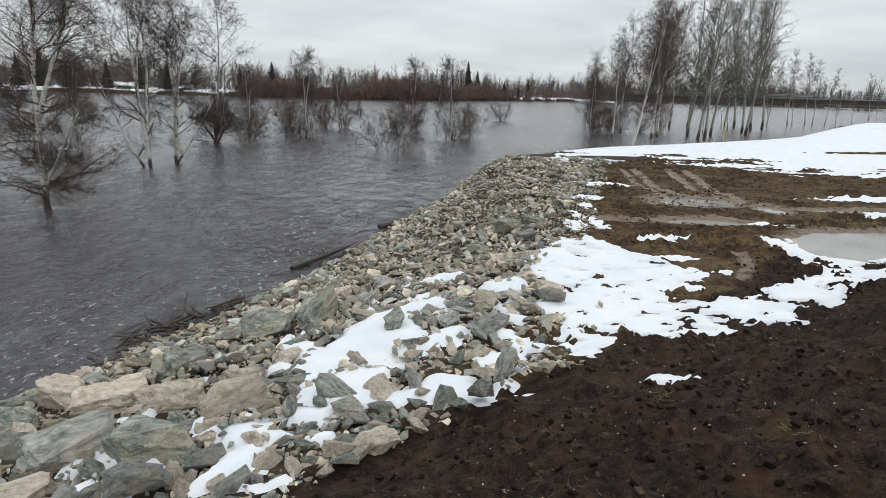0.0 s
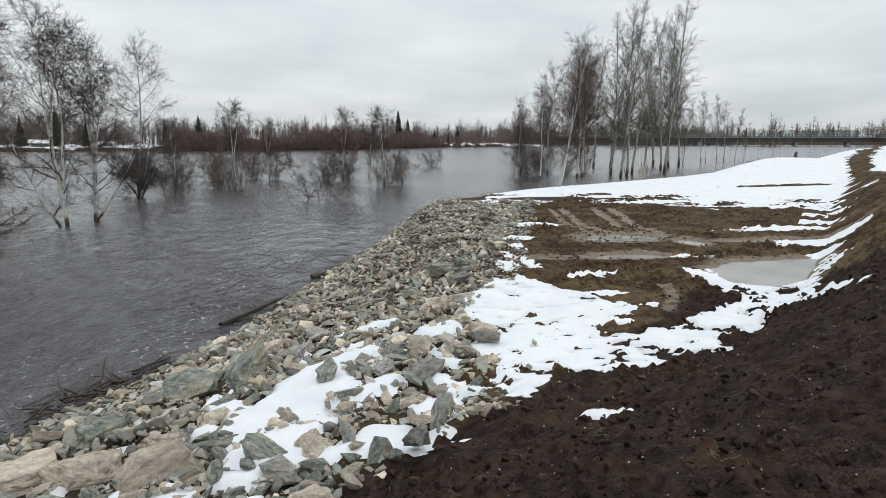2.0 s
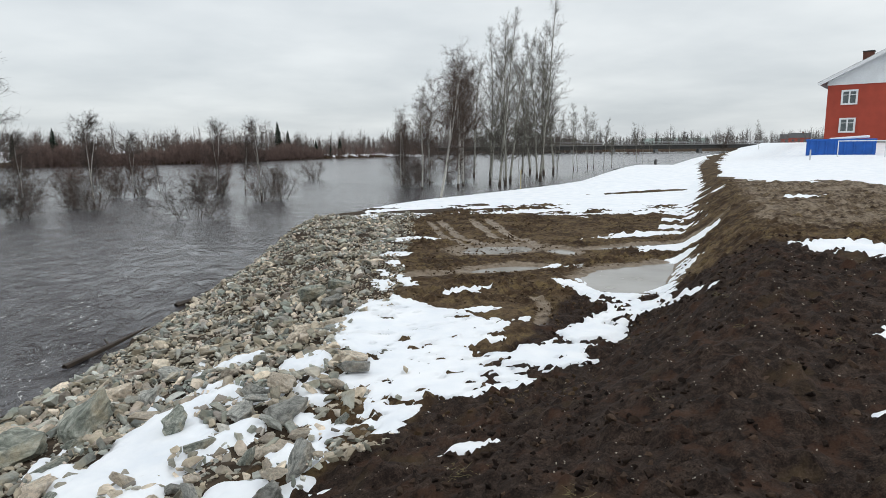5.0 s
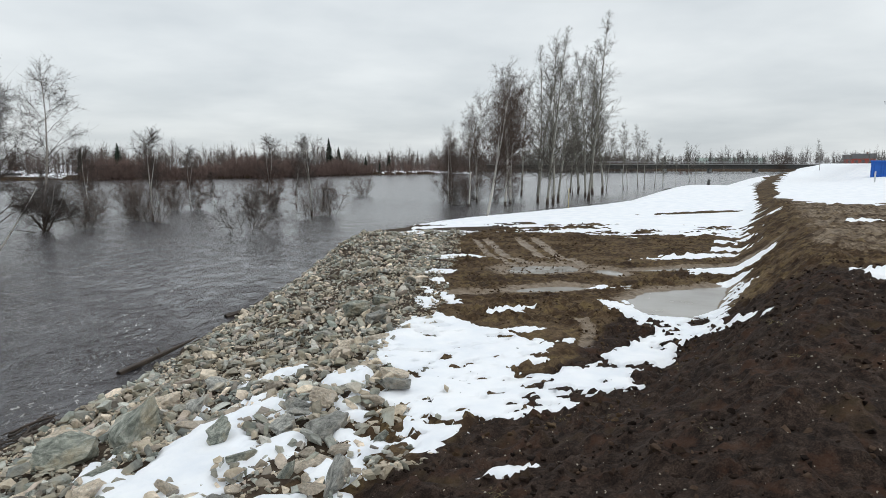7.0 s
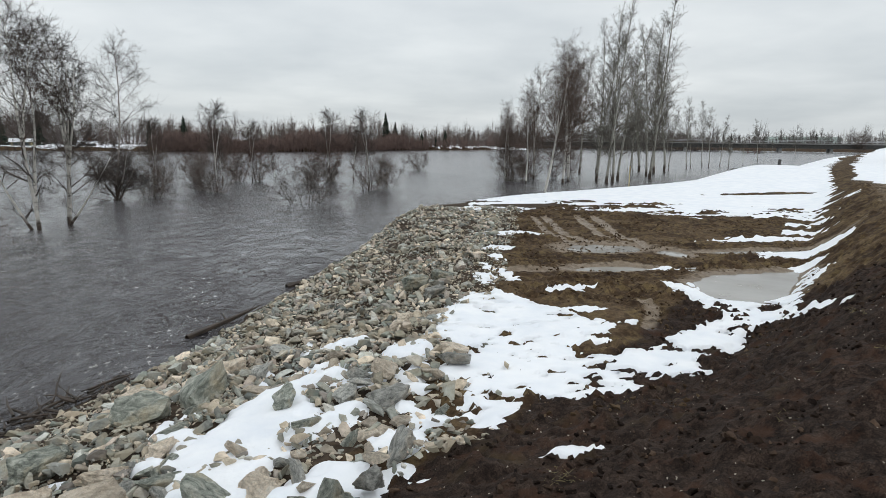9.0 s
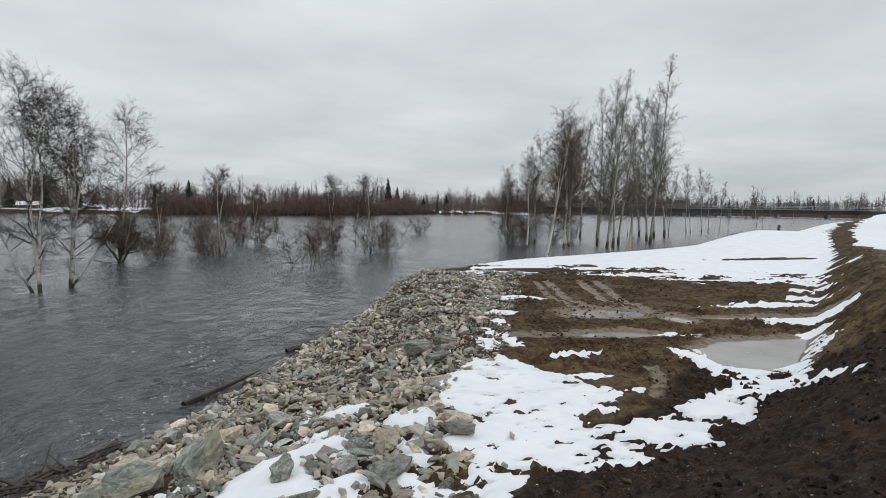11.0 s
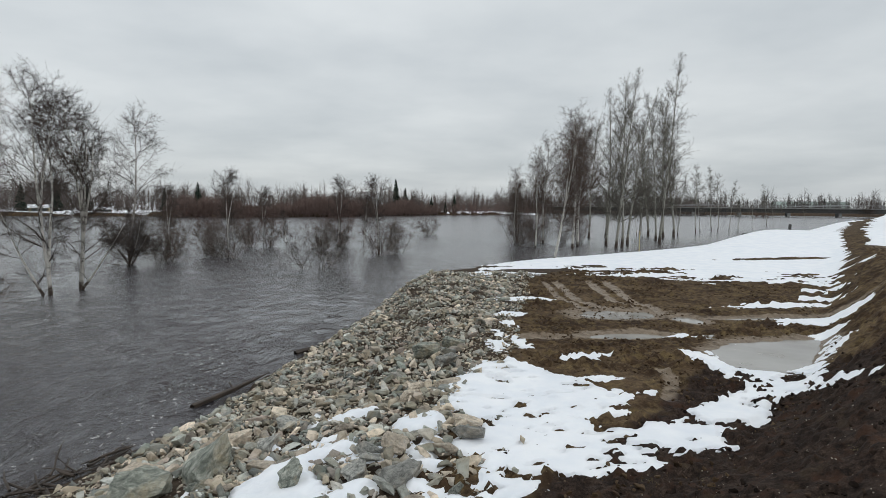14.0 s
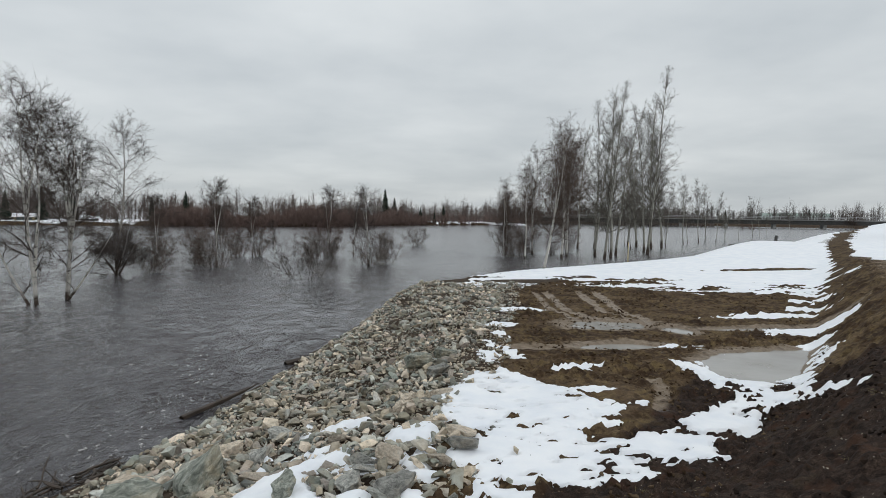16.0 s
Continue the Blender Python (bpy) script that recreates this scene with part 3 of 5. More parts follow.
zone.data.foreach_set("color", np.stack([soil_mask, wet_mask, grit_mask, np.ones_like(XX)], -1).astype(np.float32).reshape(-1))

water_bm = bmesh.new()
bmesh.ops.create_grid(water_bm, x_segments=4, y_segments=4, size=1)
bmesh.ops.transform(water_bm, matrix=Matrix.Translation((0, 150, 0)) @ Matrix.Diagonal((900, 500, 1, 1)), verts=water_bm.verts)
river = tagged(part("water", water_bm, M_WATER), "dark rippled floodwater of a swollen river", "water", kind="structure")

puddle = part("puddle", ([(x * 1.0, y * 1.0, 0.945) for x, y in [(5.1, 8.4), (8.2, 8.6), (9.6, 11.9), (5.3, 11.6)]], [(0, 1, 2, 3)]), M_PUDDLE)
tagged(puddle, "grey puddle of half-frozen meltwater on the mud", "puddle")
for px, py, rx, ry in POOLS[:4]:
    ring = [(px + 1.3 * rx * math.cos(a), py + 1.3 * ry * math.sin(a), 0.932) for a in np.linspace(0, 2 * math.pi, 17)[:-1]]
    tagged(part("puddle", (ring, [tuple(range(16))]), M_PUDDLE), "small muddy puddle in the wheel ruts", "puddle", "puddles on the mud")


# ---- snow: a sheet with a thickness of its own, melting out at the edges ----
DD = snow_depth(XX, YY)
thick = np.where(DD > 0, 0.030 * (1 - np.exp(-DD / 0.04)), np.maximum(DD, -0.12) * 0.6)
thick = thick * (1 - 0.5 * step(10, 17, np.hypot(XX, YY)) * (DD > 0))
thick = thick + 0.05 * step(0.02, 0.15, DD) * step(5.0, 4.4, ww) * step(10, 8.5, YY)
snow_z = ZZ + thick + 0.015 * fbm(XX * 1.2, YY * 1.2, 61, 2) * step(0.05, 0.2, DD) + 0.006 * step(0, 0.03, DD)
snow = smooth(part("snow", sheet(XX, YY, snow_z, DD > -0.06), M_SNOW))
tagged(snow, "thin wet melting snow lying in ragged patches", "snow", kind="stuff")


# ---- the stone bank ----
def hull_rock(seed, points=22, flat=0.62, jag=0.25):
    """An angular quarried stone, about 1 across."""
    rnd = random.Random(seed)
    bm = bmesh.new()
    for _ in range(points):
        v = Vector((rnd.gauss(0, 1), rnd.gauss(0, 1), rnd.gauss(0, 1))).normalized()
        v = Vector([math.copysign(abs(a) ** 0.7, a) for a in v])
        v *= 0.5 * (1 - jag * rnd.random())
        bm.verts.new((v.x * 1.15, v.y * 0.85, v.z * flat))
    made = bmesh.ops.convex_hull(bm, input=bm.verts)
    bmesh.ops.delete(bm, geom=[g for g in made["geom_interior"] if isinstance(g, bmesh.types.BMVert)], context="VERTS")
    bmesh.ops.dissolve_limit(bm, angle_limit=radians(14), verts=bm.verts, edges=bm.edges)
    return bm


def boulder_mesh(seed):
    """A larger blocky stone with worn arrises and chipped, layered faces."""
    bm = hull_rock(seed, 15, 0.8, 0.16)
    bmesh.ops.triangulate(bm, faces=bm.faces)
    for _ in range(3):
        bmesh.ops.subdivide_edges(bm, edges=[e for e in bm.edges if e.calc_length() > 0.09], cuts=1)
        bmesh.ops.triangulate(bm, faces=bm.faces)
    bmesh.ops.smooth_vert(bm, verts=bm.verts, factor=0.14, use_axis_x=True, use_axis_y=True, use_axis_z=True)
    for v in bm.verts:
        p = v.co * 3.4 + Vector((seed, 0, 0))
        v.co += v.co.normalized() * (0.04 * noise.noise(p) + 0.03 * noise.noise(p * 2.9) + 0.02 * noise.noise(p * 7.0) + 0.016 * round(2.4 * noise.noise(Vector((p.x * 0.5 + p.z, p.y * 0.4, p.z * 3.0)))))
    me = bpy.data.meshes.new("boulder")
    bm.to_mesh(me)
    bm.free()
    return me


def rock_mesh(seed):
    bm = hull_rock(seed, 13, 0.72)
    bmesh.ops.bevel(bm, geom=bm.edges[:], offset=0.02, segments=1, affect="EDGES", clamp_overlap=True)
    me = bpy.data.meshes.new("stone")
    bm.to_mesh(me)
    bm.free()
    return me


rock_bank = thing("rock_bank", Matrix(), "bank of loose grey, green and beige quarried stones above the floodwater", "rock bank", kind="structure")


def in_stone(me, material):
    me = me.copy()
    me.materials.append(material)
    return me


rock_shapes, boulder_shapes = [rock_mesh(s) for s in range(14)], [boulder_mesh(s) for s in range(40, 52)]
ROCKS = [[in_stone(me, m) for me in rock_shapes] for m in M_ROCKS]
BOULDERS = [[in_stone(me, m) for me in boulder_shapes] for m in M_ROCKS]
# x, y, size, kind of stone: green, beige, grey
BIG = [(-1.57, 4.62, 0.64, 1), (-1.88, 3.95, 0.76, 0), (-2.56, 4.05, 0.70, 2), (-2.22, 4.85, 0.66, 1), (-0.63, 3.62, 0.26, 1), (-0.42, 3.72, 0.34, 1), (0.49, 5.85, 0.50, 2), (-1.46, 7.2, 0.80, 0), (-1.94, 6.7, 0.64, 0),
       (-1.40, 5.62, 0.36, 1), (-2.75, 4.95, 0.74, 1), (-3.45, 5.35, 0.66, 1), (-1.20, 3.32, 0.30, 2), (-0.60, 4.15, 0.40, 2), (-0.23, 5.5, 0.32, 0), (0.49, 4.75, 0.36, 2), (0.11, 6.06, 0.36, 2), (-1.80, 3.42, 0.42, 2),
       (-2.62, 3.5, 0.5, 1), (-1.50, 3.68, 0.32, 2), (-3.5, 4.8, 0.5, 0), (1.40, 10.1, 0.44, 2), (1.62, 10.9, 0.5, 0), (1.1, 10.5, 0.55, 0), (0.75, 8.2, 0.36, 1), (0.85, 9.0, 0.34, 1), (-2.4, 5.6, 0.5, 0), (-1.75, 5.3, 0.4, 1),
       (-3.2, 4.2, 0.5, 2), (-2.15, 7.35, 0.6, 1), (-1.3, 8.0, 0.4, 1), (-0.9, 7.6, 0.4, 2)]
rnd = random.Random(7)
laid, cells = [], {}


def crowded(x, y, r, slack):
    i, j = int(x // 0.5), int(y // 0.5)
    for a in range(i - 2, i + 3):
        for b in range(j - 2, j + 3):
            for px, py, pr in cells.get((a, b), ()):
                if math.hypot(px - x, py - y) < (pr + r) * slack:
                    return True
    return False


def settle(x, y, r):
    cells.setdefault((int(x // 0.5), int(y // 0.5)), []).append((x, y, r))


for x, y, size, sort in BIG:
    settle(x, y, size * 0.5)
    laid.append((x, y, size, sort + 1))
tries = np.random.RandomState(5)
for smallest, largest, count, slack in ((0.16, 0.31, 2600, 0.72), (0.10, 0.20, 26000, 0.60), (0.045, 0.10, 80000, 0.50), (0.022, 0.05, 40000, 0.40)):
    tx, ty = tries.uniform(-7, 5.5, count), tries.uniform(1.2, 29, count)
    tw, tc = side(SHORE, tx, ty), side(CREST, tx, ty)
    rim = 4.30 + 0.75 * step(8.5, 6.0, ty) + 0.5 * fbm(tx * 0.7, ty * 0.7, 71, 3)
    bare, heap, gap = snow_depth(tx, ty), fbm(tx * 2.3, ty * 2.3, 91, 2), fbm(tx * 1.9, ty * 1.9, 92, 3)
    for x, y, w, c, e, s, h, g in zip(tx, ty, tw, tc, rim, bare, heap, gap):
        if w < 0.2 or w > e + (0.45 if largest < 0.2 else 0) or c > (-2.25 if largest > 0.2 else -2.35) - 0.25 * min(1.0, max(0.0, (5.2 - y) / 1.6)):
            continue
        size = rnd.uniform(smallest, largest) * (1.0 if y < 9 else 0.92 - 0.012 * (y - 9))
        if s > 0.05 and (h < 0.10 - (0.07 if size > 0.16 else 0) or rnd.random() < 0.3):
            continue
        if y > 22.0 and x > 3.0:
            continue
        if s > 0.0 and w > 4.3 and size < 0.16:
            continue
        if size < 0.2 and largest > 0.06 and g > 0.19:
            continue
        if largest > 0.3 and y > 12 and rnd.random() < 0.55:
            continue
        if y > 11 and size < 0.2 and rnd.random() < 0.3:
            continue
        if crowded(x, y, size * 0.5, slack):
            continue
        settle(x, y, size * 0.5)
        laid.append((float(x), float(y), size, 0))
lx, ly = np.array([a[0] for a in laid]), np.array([a[1] for a in laid])
lz = land(lx, ly) + 0.5 * clods(lx, ly) + np.maximum(0.28 * fbm(lx * 2.6, ly * 2.6, 93, 2), -0.012) + 0.03 * (snow_depth(lx, ly) > 0.04)
order = sorted(range(len(laid)), key=lambda i: -(laid[i][2] / (0.6 + math.hypot(laid[i][0], laid[i][1]))))
single = set(order[:300])
rest_v, rest_f, offset = [], [], 0
templates = []
for s in range(24):
    tb = hull_rock(100 + s, 12, 0.74)
    bmesh.ops.triangulate(tb, faces=tb.faces)
    tb.verts.ensure_lookup_table()
    tb.verts.index_update()
    templates.append((np.array([v.co[:] for v in tb.verts]), np.array([[v.index for v in f.verts] for f in tb.faces])))
    tb.free()
for i, (x, y, size, big) in enumerate(laid):
    lift = size * (0.18 if size < 0.2 else 0.13)
    tip = 0.14 if big else 0.24 if size > 0.2 else 0.38
    turn = Euler((rnd.gauss(0, tip), rnd.gauss(0, tip) - 0.1, rnd.uniform(0, 6.28)))
    grow = (size * rnd.uniform(0.85, 1.5), size * rnd.uniform(0.7, 1.1), size * rnd.uniform(0.55, 1.0))
    if big:
        turn.z = rnd.gauss(0.35, 0.5)
        size *= 0.84
        grow = (size * 1.1, size * rnd.uniform(0.75, 0.95), size * rnd.uniform(0.72, 0.98))
    sort = big - 1 if big else rnd.choice((0, 0, 1, 1, 2))
    if i in single:
        ob = new("stone", BOULDERS[sort][i % 12] if size > 0.28 else ROCKS[sort][i % 14])
        ob.matrix_world = Matrix.LocRotScale((x, y, lz[i] + lift), turn, grow)
        ob.parent = rock_bank
    else:
        v, f = templates[i % 24]
        v = (v * np.array(grow)) @ np.array(turn.to_matrix()).T + np.array((x, y, lz[i] + lift))
        rest_v.append(v)
        rest_f.append(f + offset)
        offset += len(v)
tagged(part("rubble", (np.concatenate(rest_v), np.concatenate(rest_f)), M_RUBBLE, rock_bank, "smaller broken stones and gravel"), kind="stuff")


# ---- loose crumbs of earth on the dug soil and the mud ----
def crumbs(name, material, label, xs, ys, sizes):
    v_all, f_all, start = [], [], 0
    zs = ground_z(xs, ys)
    for i, (x, y, z, size) in enumerate(zip(xs, ys, zs, sizes)):
        v, f = templates[i % 24]
        turn = Euler((rnd.uniform(-0.6, 0.6), rnd.uniform(-0.6, 0.6), rnd.uniform(0, 6.28)))
        v = (v * np.array((size * 1.2, size, size * 1.1))) @ np.array(turn.to_matrix()).T + np.array((x, y, z + size * 0.12))
        v_all.append(v)
        f_all.append(f + start)
        start += len(v)
    return tagged(part(name, (np.concatenate(v_all), np.concatenate(f_all)), material), label, "earth", kind="stuff")


cast = np.random.RandomState(11)
cx, cy = cast.uniform(-5, 4.5, 18000), cast.uniform(2.5, 14, 18000)
keep = (side(SHORE, cx, cy) > 0.15) & (side(SHORE, cx, cy) < 4.6) & (side(CREST, cx, cy) < -2.5) & (snow_depth(cx, cy) < 0.0)
tagged(crumbs("gravel", M_RUBBLE, "small gravel between the stones of the bank", cx[keep], cy[keep], 0.02 + 0.035 * cast.uniform(0, 1, keep.sum()) ** 1.5), category="gravel")
cx, cy = cast.uniform(-2, 10, 26000), cast.uniform(1.8, 11, 26000)
keep = (side(CREST, cx, cy) > -2.5) & (snow_depth(cx, cy) < 0.0) & (cast.uniform(0, 1, 26000) < np.clip(1.0 - np.hypot(cx, cy) / 10 + 2.2 * fbm(cx * 1.3, cy * 1.3, 81, 3), 0.05, 1)) & (cx * 0.68 + cy * 0.73 < 11)
crumbs("soil_crumbs", M_PEAT_CLOD, "dark crumbly clods of freshly dug peat soil", cx[keep], cy[keep], 0.010 + 0.06 * cast.uniform(0, 1, keep.sum()) ** 3.0)
cx, cy = cast.uniform(-1.5, 7, 1500), cast.uniform(2, 7, 1500)
keep = (side(CREST, cx, cy) > -2.4) & (snow_depth(cx, cy) < 0.0)
crumbs("wood_chips", M_CHIP, "scattered pale chips and straw on the soil", cx[keep], cy[keep], 0.006 + 0.012 * cast.uniform(0, 1, keep.sum()) ** 2)
cx, cy = cast.uniform(0.5, 13, 24000), cast.uniform(5, 23, 24000)
keep = (side(CREST, cx, cy) < -1.2) & (side(SHORE, cx, cy) > 4.2) & (snow_depth(cx, cy) < -0.05) & (inside(PUDDLE, cx, cy) < -0.1) & (fbm(cx * 0.8, cy * 0.8, 31, 3) + 0.5 * fbm(cx * 3, cy * 3, 82, 2) > -0.04)
crumbs("mud_clods", M_MUD_CLOD, "brown clods of churned mud", cx[keep], cy[keep], 0.014 + 0.055 * cast.uniform(0, 1, keep.sum()) ** 2.6)
cx, cy = cast.uniform(0.9, 8, 900), cast.uniform(5, 11, 900)
keep = (inside(SNOW_BENCH, cx, cy) > 0.05) & (snow_depth(cx, cy) > 0.08) & (fbm(cx * 1.2, cy * 1.2, 83, 3) > -0.08)
crumbs("scattered_clods", M_PEAT_CLOD, "dark crumbs of earth thrown onto the snow", cx[keep], cy[keep], 0.035 + 0.045 * cast.uniform(0, 1, keep.sum()) ** 2.0)


# ---- bare trees ----
class Wood:
    """Collects tapered limbs as one mesh."""

    def __init__(self):
        self.v, self.f = [], []

    def limb(self, points, radii, sides):
        """A tapered tube through the points; it ends in a tip."""
        base = len(self.v)
        for k, (p, r) in enumerate(zip(points[:-1], radii[:-1])):
            d = (points[k + 1] - p).normalized()
            a = d.orthogonal().normalized()
            b = d.cross(a)
            for s in range(sides):
                ang = 2 * math.pi * s / sides
                self.v.append(p + (a * math.cos(ang) + b * math.sin(ang)) * r)
        self.v.append(points[-1])
        tip, rings = len(self.v) - 1, len(points) - 1
        for k in range(rings - 1):
            for s in range(sides):
                q = base + k * sides
                self.f.append((q + s, q + (s + 1) % sides, q + sides + (s + 1) % sides, q + sides + s))
        q = base + (rings - 1) * sides
        for s in range(sides):
            self.f.append((q + s, q + (s + 1) % sides, tip))

    def sprays(self, a, b, r):
        """Many straight twigs at once, from the points a to the tips b."""
        d = b - a
        d /= np.maximum(np.linalg.norm(d, axis=1, keepdims=True), 1e-6)
        u = np.cross(d, np.where(np.abs(d[:, 2:]) < 0.9, [[0, 0, 1.0]], [[1.0, 0, 0]]))
        u /= np.maximum(np.linalg.norm(u, axis=1, keepdims=True), 1e-6)
        w = np.cross(d, u)
        v = np.stack([a + u * r, a + (w * 0.87 - u * 0.5) * r, a - (w * 0.87 + u * 0.5) * r, b], 1).reshape(-1, 3)
        k = len(self.v) + 4 * np.arange(len(a))[:, None]
        self.v.extend(v.tolist())
        self.f.extend(np.concatenate([k + [[0, 1, 3]], k + [[1, 2, 3]], k + [[2, 0, 3]]]).tolist())


def bend(rnd, p, d, length, steps, wander, lift):
    """Points of a limb that wanders and turns up (or down) on its way."""
    pts = [p.copy()]
    for _ in range(steps):
        d = (d + Vector((rnd.gauss(0, wander), rnd.gauss(0, wander), rnd.gauss(0, wander * 0.6) + lift))).normalized()
        p = p + d * (length / steps)
        pts.append(p.copy())
    return pts


def point_on(pts, f):
    f = max(0.0, min(0.999, f)) * (len(pts) - 1)
    k = int(f)
    return pts[k].lerp(pts[k + 1], f - k), (pts[k + 1] - pts[k]).normalized()


straw = Wood()
for _ in range(26):
    x, y = rnd.uniform(0.2, 7), rnd.uniform(2.6, 6.2)
    if float(side(CREST, np.array([x]), np.array([y]))[0]) < -1.9:
        continue
    z = one_z(x, y)
    for _ in range(rnd.randint(14, 40)):
        a, l = rnd.uniform(0, 6.28), rnd.uniform(0.02, 0.065)
        p = Vector((x + rnd.gauss(0, 0.05), y + rnd.gauss(0, 0.05), z))
        straw.limb([p, p + Vector((math.cos(a) * l, math.sin(a) * l, l * rnd.uniform(0.1, 0.6)))], [0.0016, 0], 3)
tagged(part("dry_grass", (straw.v, straw.f), M_STRAW), "sparse tufts of dry yellow grass on the soil", "grass", kind="stuff")


def grow_tree(seed, height, stems=((0, 0, 1, 0),), low=0.2, reach=0.3, spread=(62, 28), lift=0.08, limbs=34, subs=9, twigs=7, fine=2, stem_r=0.1, droop=0.0, twig_r=0.004, crowd=0.9, round_top=0.55):
    """Trunk and crown of a leafless tree that stands on z = 0. stems: the way each one leans, its share of the height and the height at
    which it forks off the first; spread: degrees between limb and stem, at the lowest and the highest limb."""
    rnd = random.Random(seed)
    dice = np.random.RandomState(seed)
    trunk, crown = Wood(), Wood()
    ends_a, ends_b = [], []
    first = None
    for lx, ly, share, fork in stems:
        d = Vector((lx, ly, 1)).normalized()
        if first and fork > 0:
            foot, length, f0 = point_on(first, fork / height)[0], (height * share - fork) * d.length / max(d.z, 0.5), fork / height
        else:
            foot, length, f0 = Vector((lx * 0.4, ly * 0.4, -0.5)), height * share + 0.5, 0.0
        pts = bend(rnd, foot, d, length, 12, 0.035, 0.035)
        first = first or pts
        r0 = stem_r * (0.55 + 0.45 * share) * (1 - 0.5 * f0)
        trunk.limb(pts, [r0 * (1 - 0.9 * (k / 12) ** 0.85) * (1.3 if k == 0 and not f0 else 1) for k in range(13)], 8)
        begin = max(0.04, (low - f0) / (1 - f0))
        for _ in range(max(5, round(limbs * share))):
            g = rnd.random() ** crowd
            f = begin + (0.985 - begin) * g
            p, td = point_on(pts, f)
            a = rnd.uniform(0, 6.28)
            side_way = td.orthogonal().normalized()
            side_way = (side_way * math.cos(a) + td.cross(side_way) * math.sin(a)).normalized()
            open_by = radians(spread[0] + (spread[1] - spread[0]) * g) * rnd.uniform(0.75, 1.2)
            size = length * reach * ((1 - g) ** round_top) * (0.7 + min(g, 0.3)) * rnd.uniform(0.6, 1.2) + 0.25
            limb = bend(rnd, p, td * math.cos(open_by) + side_way * math.sin(open_by), size, 6, 0.17, lift - droop)
            rb = max(twig_r * 1.8, r0 * (1.02 - f) * 0.42 * rnd.uniform(0.6, 1.15))
            crown.limb(limb, [rb * (1 - 0.8 * k / 6) for k in range(7)], 4)
            fill = min(1.0, size / (length * reach * 0.6))
            for _ in range(max(2, round(subs * fill))):
                h = rnd.uniform(0.1, 0.98)
                p2, d2 = point_on(limb, h)
                d2 = (d2 + Vector((rnd.gauss(0, 0.72), rnd.gauss(0, 0.72), rnd.gauss(0.0, 0.55)))).normalized()
                l2 = size * (0.5 - 0.28 * h) * rnd.uniform(0.6, 1.3) + 0.12
                spray = bend(rnd, p2, d2, l2, 3, 0.24, lift * 0.4 - droop * 2)
                crown.limb(spray, [max(twig_r * 1.2, rb * 0.3) * (1 - 0.22 * k) for k in range(4)], 3)
                for _ in range(max(2, round(twigs * (0.4 + 0.6 * fill)))):
                    p3, d3 = point_on(spray, rnd.uniform(0.1, 1.0))
                    d3 = (d3 + Vector((rnd.gauss(0, 0.75), rnd.gauss(0, 0.75), rnd.gauss(lift * 0.5 - droop * 3, 0.65)))).normalized()
                    ends_a.append(p3)
                    ends_b.append(p3 + d3 * (l2 * rnd.uniform(0.25, 0.6) + 0.12))
    a, b = np.array([v[:] for v in ends_a]), np.array([v[:] for v in ends_b])
    crown.sprays(a, b, twig_r)
    for _ in range(fine):
        g = dice.uniform(0.15, 0.9, (len(a), 1))
        span = np.linalg.norm(b - a, axis=1, keepdims=True)
        start = a + (b - a) * g
        way = (b - a) / span + dice.normal(0, 0.75, a.shape) - [[0, 0, droop * 4]]
        crown.sprays(start, start + way * span * dice.uniform(0.3, 0.65, (len(a), 1)), twig_r * 0.75)
    return trunk, crown


def tree(name, pair, bark, twig, x, y, z, turn, label, group, scale=1.0, lean=(0, 0)):
    top = thing(name, pose(x, y, z, lean[0], lean[1], turn) @ Matrix.Scale(scale, 4), label, "tree", group)
    smooth(part("trunk", (pair[0].v, pair[0].f), bark, top))
    part("crown", (pair[1].v, pair[1].f), twig, top)
    return top


LEFT = "birches standing in the flood"
birch_tall = tree("birch", grow_tree(1, 7.7, ((-0.09, 0.0, 1, 0), (0.03, 0.06, 0.93, 1.3), (0.0, -0.05, 0.97, 3.0), (-0.75, 0.1, 0.5, 0.2)), 0.2, 0.28, (62, 36), 0.05, 24, 7, 6, 2, 0.085, 0.010, 0.0056, 0.85, 0.38), M_BIRCH, M_TWIG, -11.1, 24.5, -0.1, 0,
                  "bare white-barked birch with splayed stems standing in floodwater", LEFT)
birch_pair = tree("birch", grow_tree(2, 7.4, ((0.0, 0.0, 1, 0), (0.06, 0.05, 0.9, 0.3), (-0.04, 0.06, 0.95, 2.6), (0.12, 0, 0.85, 2.2), (0.8, -0.2, 0.4, 0.5)), 0.14, 0.28, (62, 36), 0.05, 21, 7, 6, 2, 0.085, 0.010, 0.0056, 0.9, 0.38), M_BIRCH, M_TWIG, -10.75, 25.9, -0.1, 0,
                  "bare birch with low spreading boughs standing in floodwater", LEFT)
birch_wide = tree("birch", grow_tree(3, 7.9, ((-0.01, 0.0, 1, 0), (0.7, 0.1, 0.36, 0.4), (-0.7, 0.2, 0.36, 0.5), (0.4, -0.5, 0.38, 0.6), (-0.4, 0.6, 0.38, 0.7)), 0.06, 0.33, (72, 38), 0.05, 50, 7, 6, 2, 0.09, 0.010, 0.006, 1.0, 0.4), M_DARK_BIRCH, M_TWIG, -12.5, 35.8, -0.1, 0,
                  "bare birch with dense dark twigs in floodwater", LEFT)
